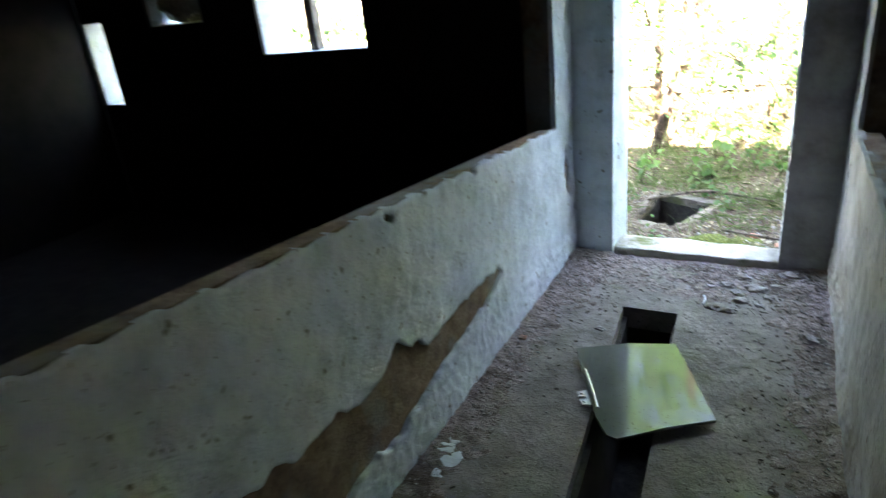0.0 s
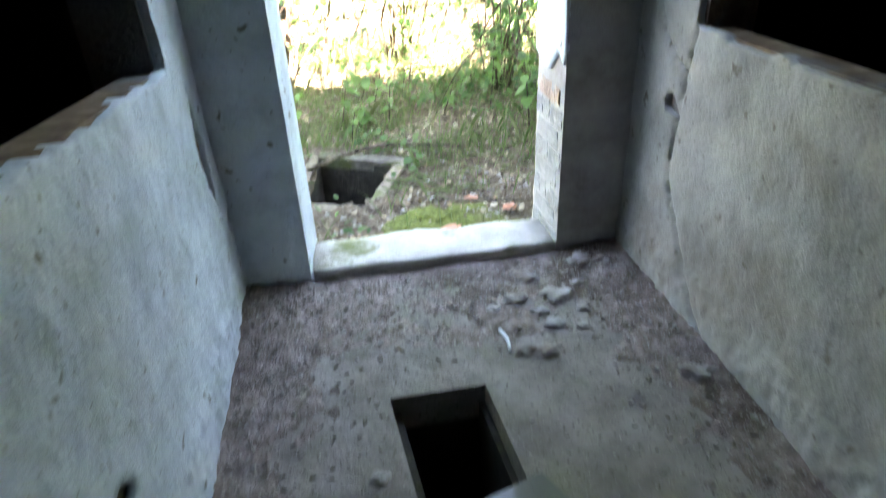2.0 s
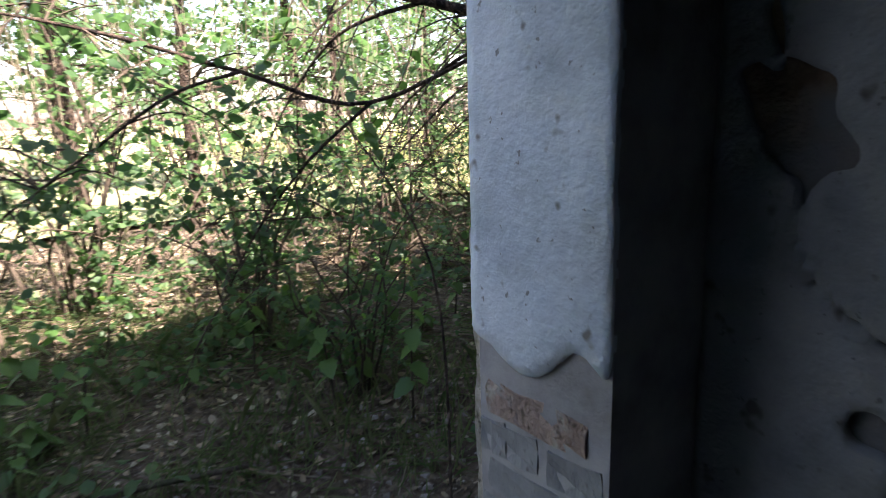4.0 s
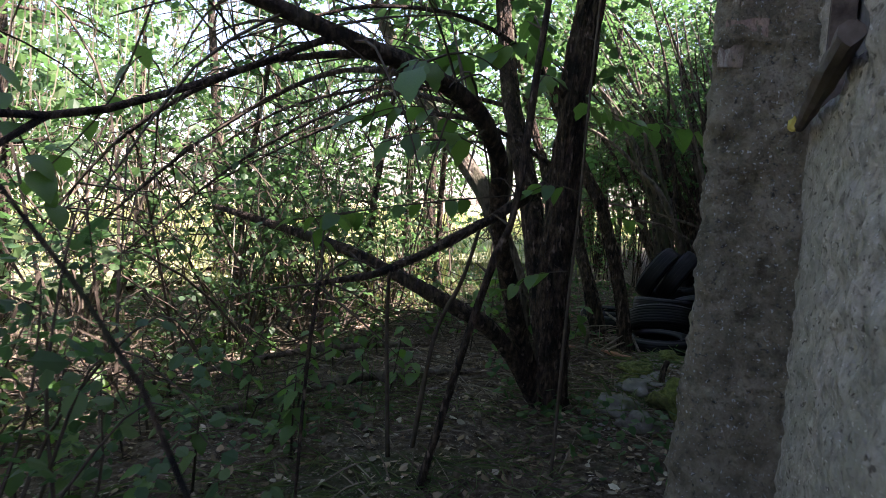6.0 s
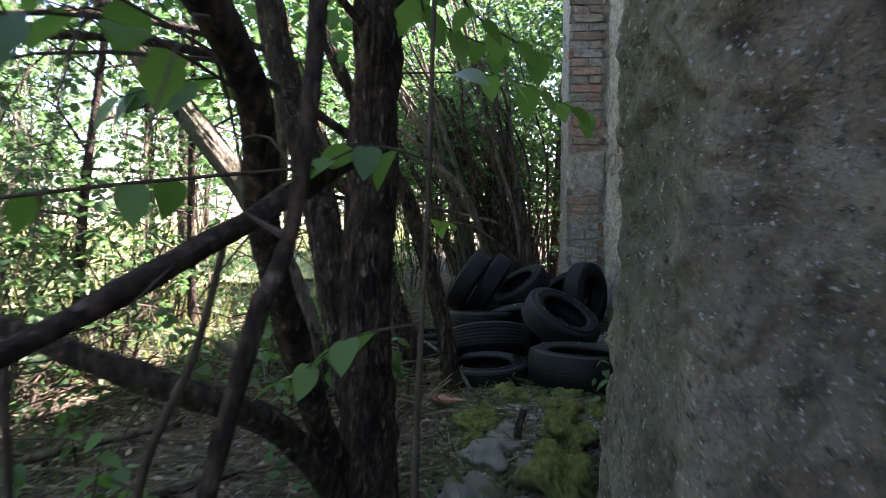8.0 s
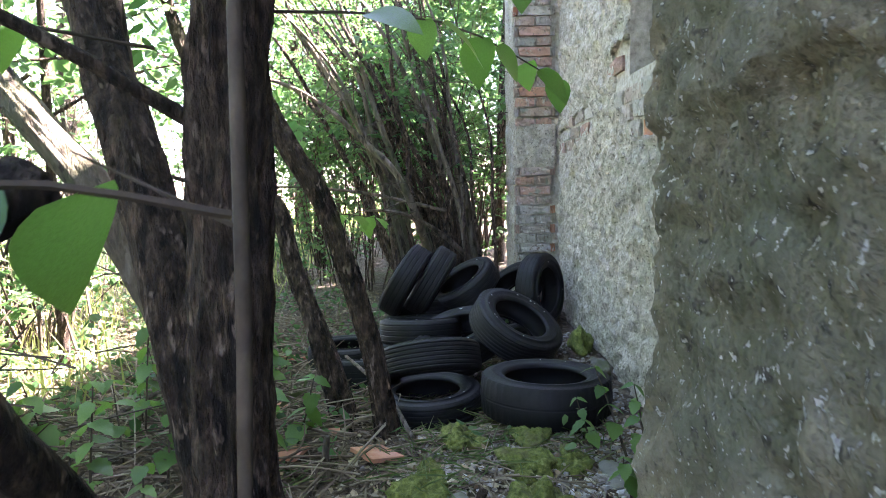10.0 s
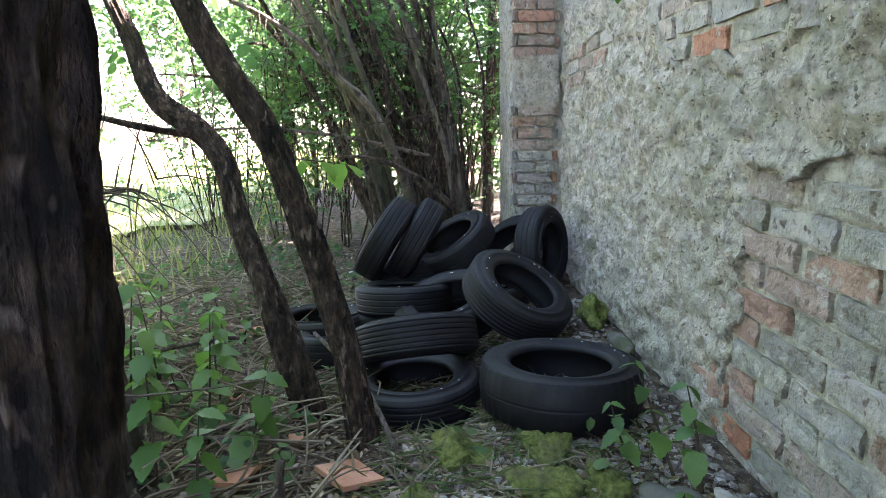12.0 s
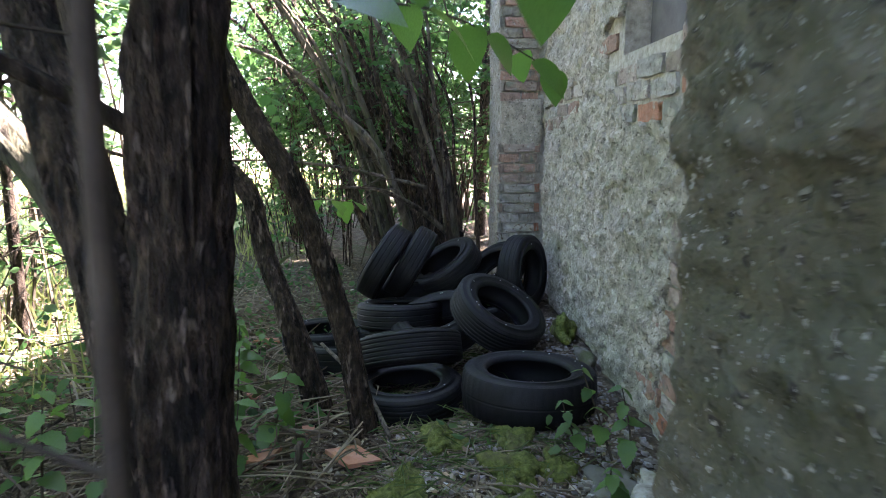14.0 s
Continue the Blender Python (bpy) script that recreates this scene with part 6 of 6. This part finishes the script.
# ---- things on the corridor floor ----
PALELUMP = mat("pale_plaster_lump", [(0.2, 0.18, 0.165), (0.34, 0.315, 0.295), (0.46, 0.44, 0.42)], 14, 0.95, 0.7, 60, 0.006, (0.17, 0.13, 0.11), 5.0, (0.5, 0.65))
DIRT = mat("crumbly_dirt", [(0.12, 0.09, 0.08), (0.24, 0.19, 0.172), (0.38, 0.325, 0.305)], 22, 0.97, 1.0, 70, 0.012, (0.1, 0.075, 0.06), 3.0, (0.5, 0.62), mid_bump=0.8, specks=((90, 0.63, 0.67, (0.42, 0.39, 0.36)),))


def dirt_z(x, y):
    edge = max(0.0, abs(x) - 0.36) / 0.33
    z = 0.03 * edge ** 1.3 + 0.02 * max(0, 1 + y / 0.75) + 0.010 * fbm(x * 4, y * 4, 3) + 0.008 * fbm(x * 22, y * 22, 5, 3) - 0.012
    if trench_l(y) - 0.09 < x < trench_r(y) + 0.09 and y < -0.5:
        z = -0.02
    return max(z, -0.02)


xs = [-0.69 + i * 0.012 for i in range(116)]
ys = [-3.6 + i * 0.0125 for i in range(289)]
me = bpy.data.meshes.new("floor_dirt")
me.from_pydata([(x, y, dirt_z(x, y)) for x in xs for y in ys], [], [(i * 289 + j, (i + 1) * 289 + j, (i + 1) * 289 + j + 1, i * 289 + j + 1) for i in range(115) for j in range(288)
                                                                  if not (trench_l(ys[j]) - 0.03 < xs[i] < trench_r(ys[j]) + 0.03 and ys[j] < -0.55)])
me.materials.append(DIRT)
me.polygons.foreach_set("use_smooth", [True] * len(me.polygons))
tagged(new("floor_dirt", me), "crumbly brown dirt heaped along the walls", "dirt", kind="stuff")
pan = thing("metal_panel", (-0.03, -1.32, 0.0), "bent glossy grey-green sheet panel over the floor channel", "panel")
corner = [(-0.345, -1.165), (-0.13, -1.06), (0.065, -1.0), (0.28, -1.475), (0.12, -1.58), (-0.035, -1.7), (-0.075, -1.69), (-0.14, -1.6)]
bm = bmesh.new()
c0 = Vector((-0.03, -1.3, 0))
rings = []
for f in (1.0, 0.75, 0.5, 0.25):
    rings.append([bm.verts.new((c0.x + (x - c0.x) * f, c0.y + (y - c0.y) * f, 0)) for x, y in corner])
mid = bm.verts.new(c0)
for a, b in zip(rings, rings[1:]):
    for i in range(len(corner)):
        j = (i + 1) % len(corner)
        bm.faces.new((a[i], a[j], b[j], b[i]))
for i in range(len(corner)):
    bm.faces.new((rings[-1][i], rings[-1][(i + 1) % len(corner)], mid))
made = bmesh.ops.extrude_face_region(bm, geom=list(bm.faces))["geom"]
bmesh.ops.translate(bm, verts=[g for g in made if isinstance(g, bmesh.types.BMVert)], vec=(0, 0, 0.012))
for v in bm.verts:
    u = (v.co.x - c0.x) * 0.9 + (v.co.y - c0.y) * 0.4
    v.co.z += 0.03 - 0.07 * u * u + 0.02 * (v.co.y - c0.y)
bmesh.ops.recalc_face_normals(bm, faces=bm.faces)
part("sheet", bm, PANEL, pan)
part("edge_strip", stem(((-0.262, -1.31, 0.035), 0.006), ((-0.2, -1.43, 0.035), 0.006), ((-0.145, -1.55, 0.035), 0.006), sides=6), METAL, pan, "pale metal edge strip")
br = part("bracket", (lambda b: (bmesh.ops.transform(b, verts=b.verts, matrix=pose(-0.185, -1.475, 0.022, 0, 0, -62)), b)[1])(boxes((-0.05, 0.05, -0.028, 0.0, -0.004, 0.004), (-0.045, -0.01, -0.055, -0.028, -0.004, 0.004), (0.01, 0.045, -0.055, -0.028, -0.004, 0.004))), METAL, pan, "grey hinge bracket")
for k in (-0.028, 0.028):
    part("screw", (lambda b: (bmesh.ops.create_cone(b, segments=8, radius1=0.006, radius2=0.005, depth=0.006, cap_ends=True, matrix=pose(-0.185, -1.475, 0.028, 0, 0, -62) @ Matrix.Translation((k, -0.04, 0))), b)[1])(bmesh.new()), METAL, br)
for x, y, r in ((0.24, -0.55, 0.045), (0.17, -0.53, 0.04), (0.35, -0.27, 0.06), (0.22, -0.26, 0.045), (0.29, -0.15, 0.05), (0.13, -0.3, 0.03), (0.6, -0.74, 0.06), (0.57, -0.13, 0.035), (0.5, -0.1, 0.05), (-0.3, -0.9, 0.03), (0.42, -0.36, 0.03), (0.38, -0.45, 0.03),
                (0.3, -0.42, 0.04), (0.44, -1.08, 0.016), (0.56, -1.37, 0.02), (0.27, -0.35, 0.035), (0.45, -0.22, 0.03)):
    bm = bmesh.new()
    r *= 0.8
    blob(bm, (x, y, max(0, dirt_z(x, y)) + r * 0.08), (r, r * 0.75, r * 0.4), x * 31 + y, 3, 1.0, 0.42)
    single("plaster_lump", bm, PALELUMP, "broken lump of pale plaster on the floor", "rubble", "plaster lumps on the floor")
bm = bmesh.new()
blob(bm, (-0.63, -1.11, 0.012), (0.022, 0.018, 0.014), 5, 2)
single("brick_chip", bm, TILE, "small red brick chip on the floor", "brick")
bm = bmesh.new()
blob(bm, (-0.61, -1.97, 0.008), (0.055, 0.04, 0.007), 8, 3, 1.0, 0.8)
blob(bm, (-0.62, -1.92, 0.01), (0.03, 0.022, 0.006), 3, 3, 1.0, 0.8)
blob(bm, (-0.6, -2.08, 0.008), (0.02, 0.018, 0.005), 5, 2, 1.0, 0.8)
single("paper_scrap", bm, PAPER, "crumpled white scrap on the floor", "scrap")
bm = stem(((0.12, -0.42, 0.008), 0.006), ((0.13, -0.47, 0.01), 0.006), ((0.125, -0.52, 0.008), 0.005), sides=6)
single("splinter", bm, PAPER, "thin white plaster splinter on the floor", "splinter")
bm = bmesh.new()
for _ in range(4200):
    s = rnd.choice((-1, 1))
    y = -abs(rnd.gauss(0, 1.4))
    x = s * (0.67 - abs(rnd.gauss(0, 0.16)))
    if rnd.random() < 0.35:
        x, y = rnd.uniform(-0.66, 0.66), -abs(rnd.gauss(0.05, 0.28)) - 0.02
    if y < -4.9 or (trench_l(y) - 0.01 < x < trench_r(y) + 0.01 and y < -0.62) or (-0.3 < x < 0.3 and -1.7 < y < -0.95):
        continue
    shard(bm, (x, y, max(0, dirt_z(x, y)) + 0.003), min(0.013, rnd.expovariate(320) + 0.002), 0.5)
single("floor_debris", bm, DEBRIS, "fine plaster crumbs and dirt on the floor", "debris", kind="stuff")
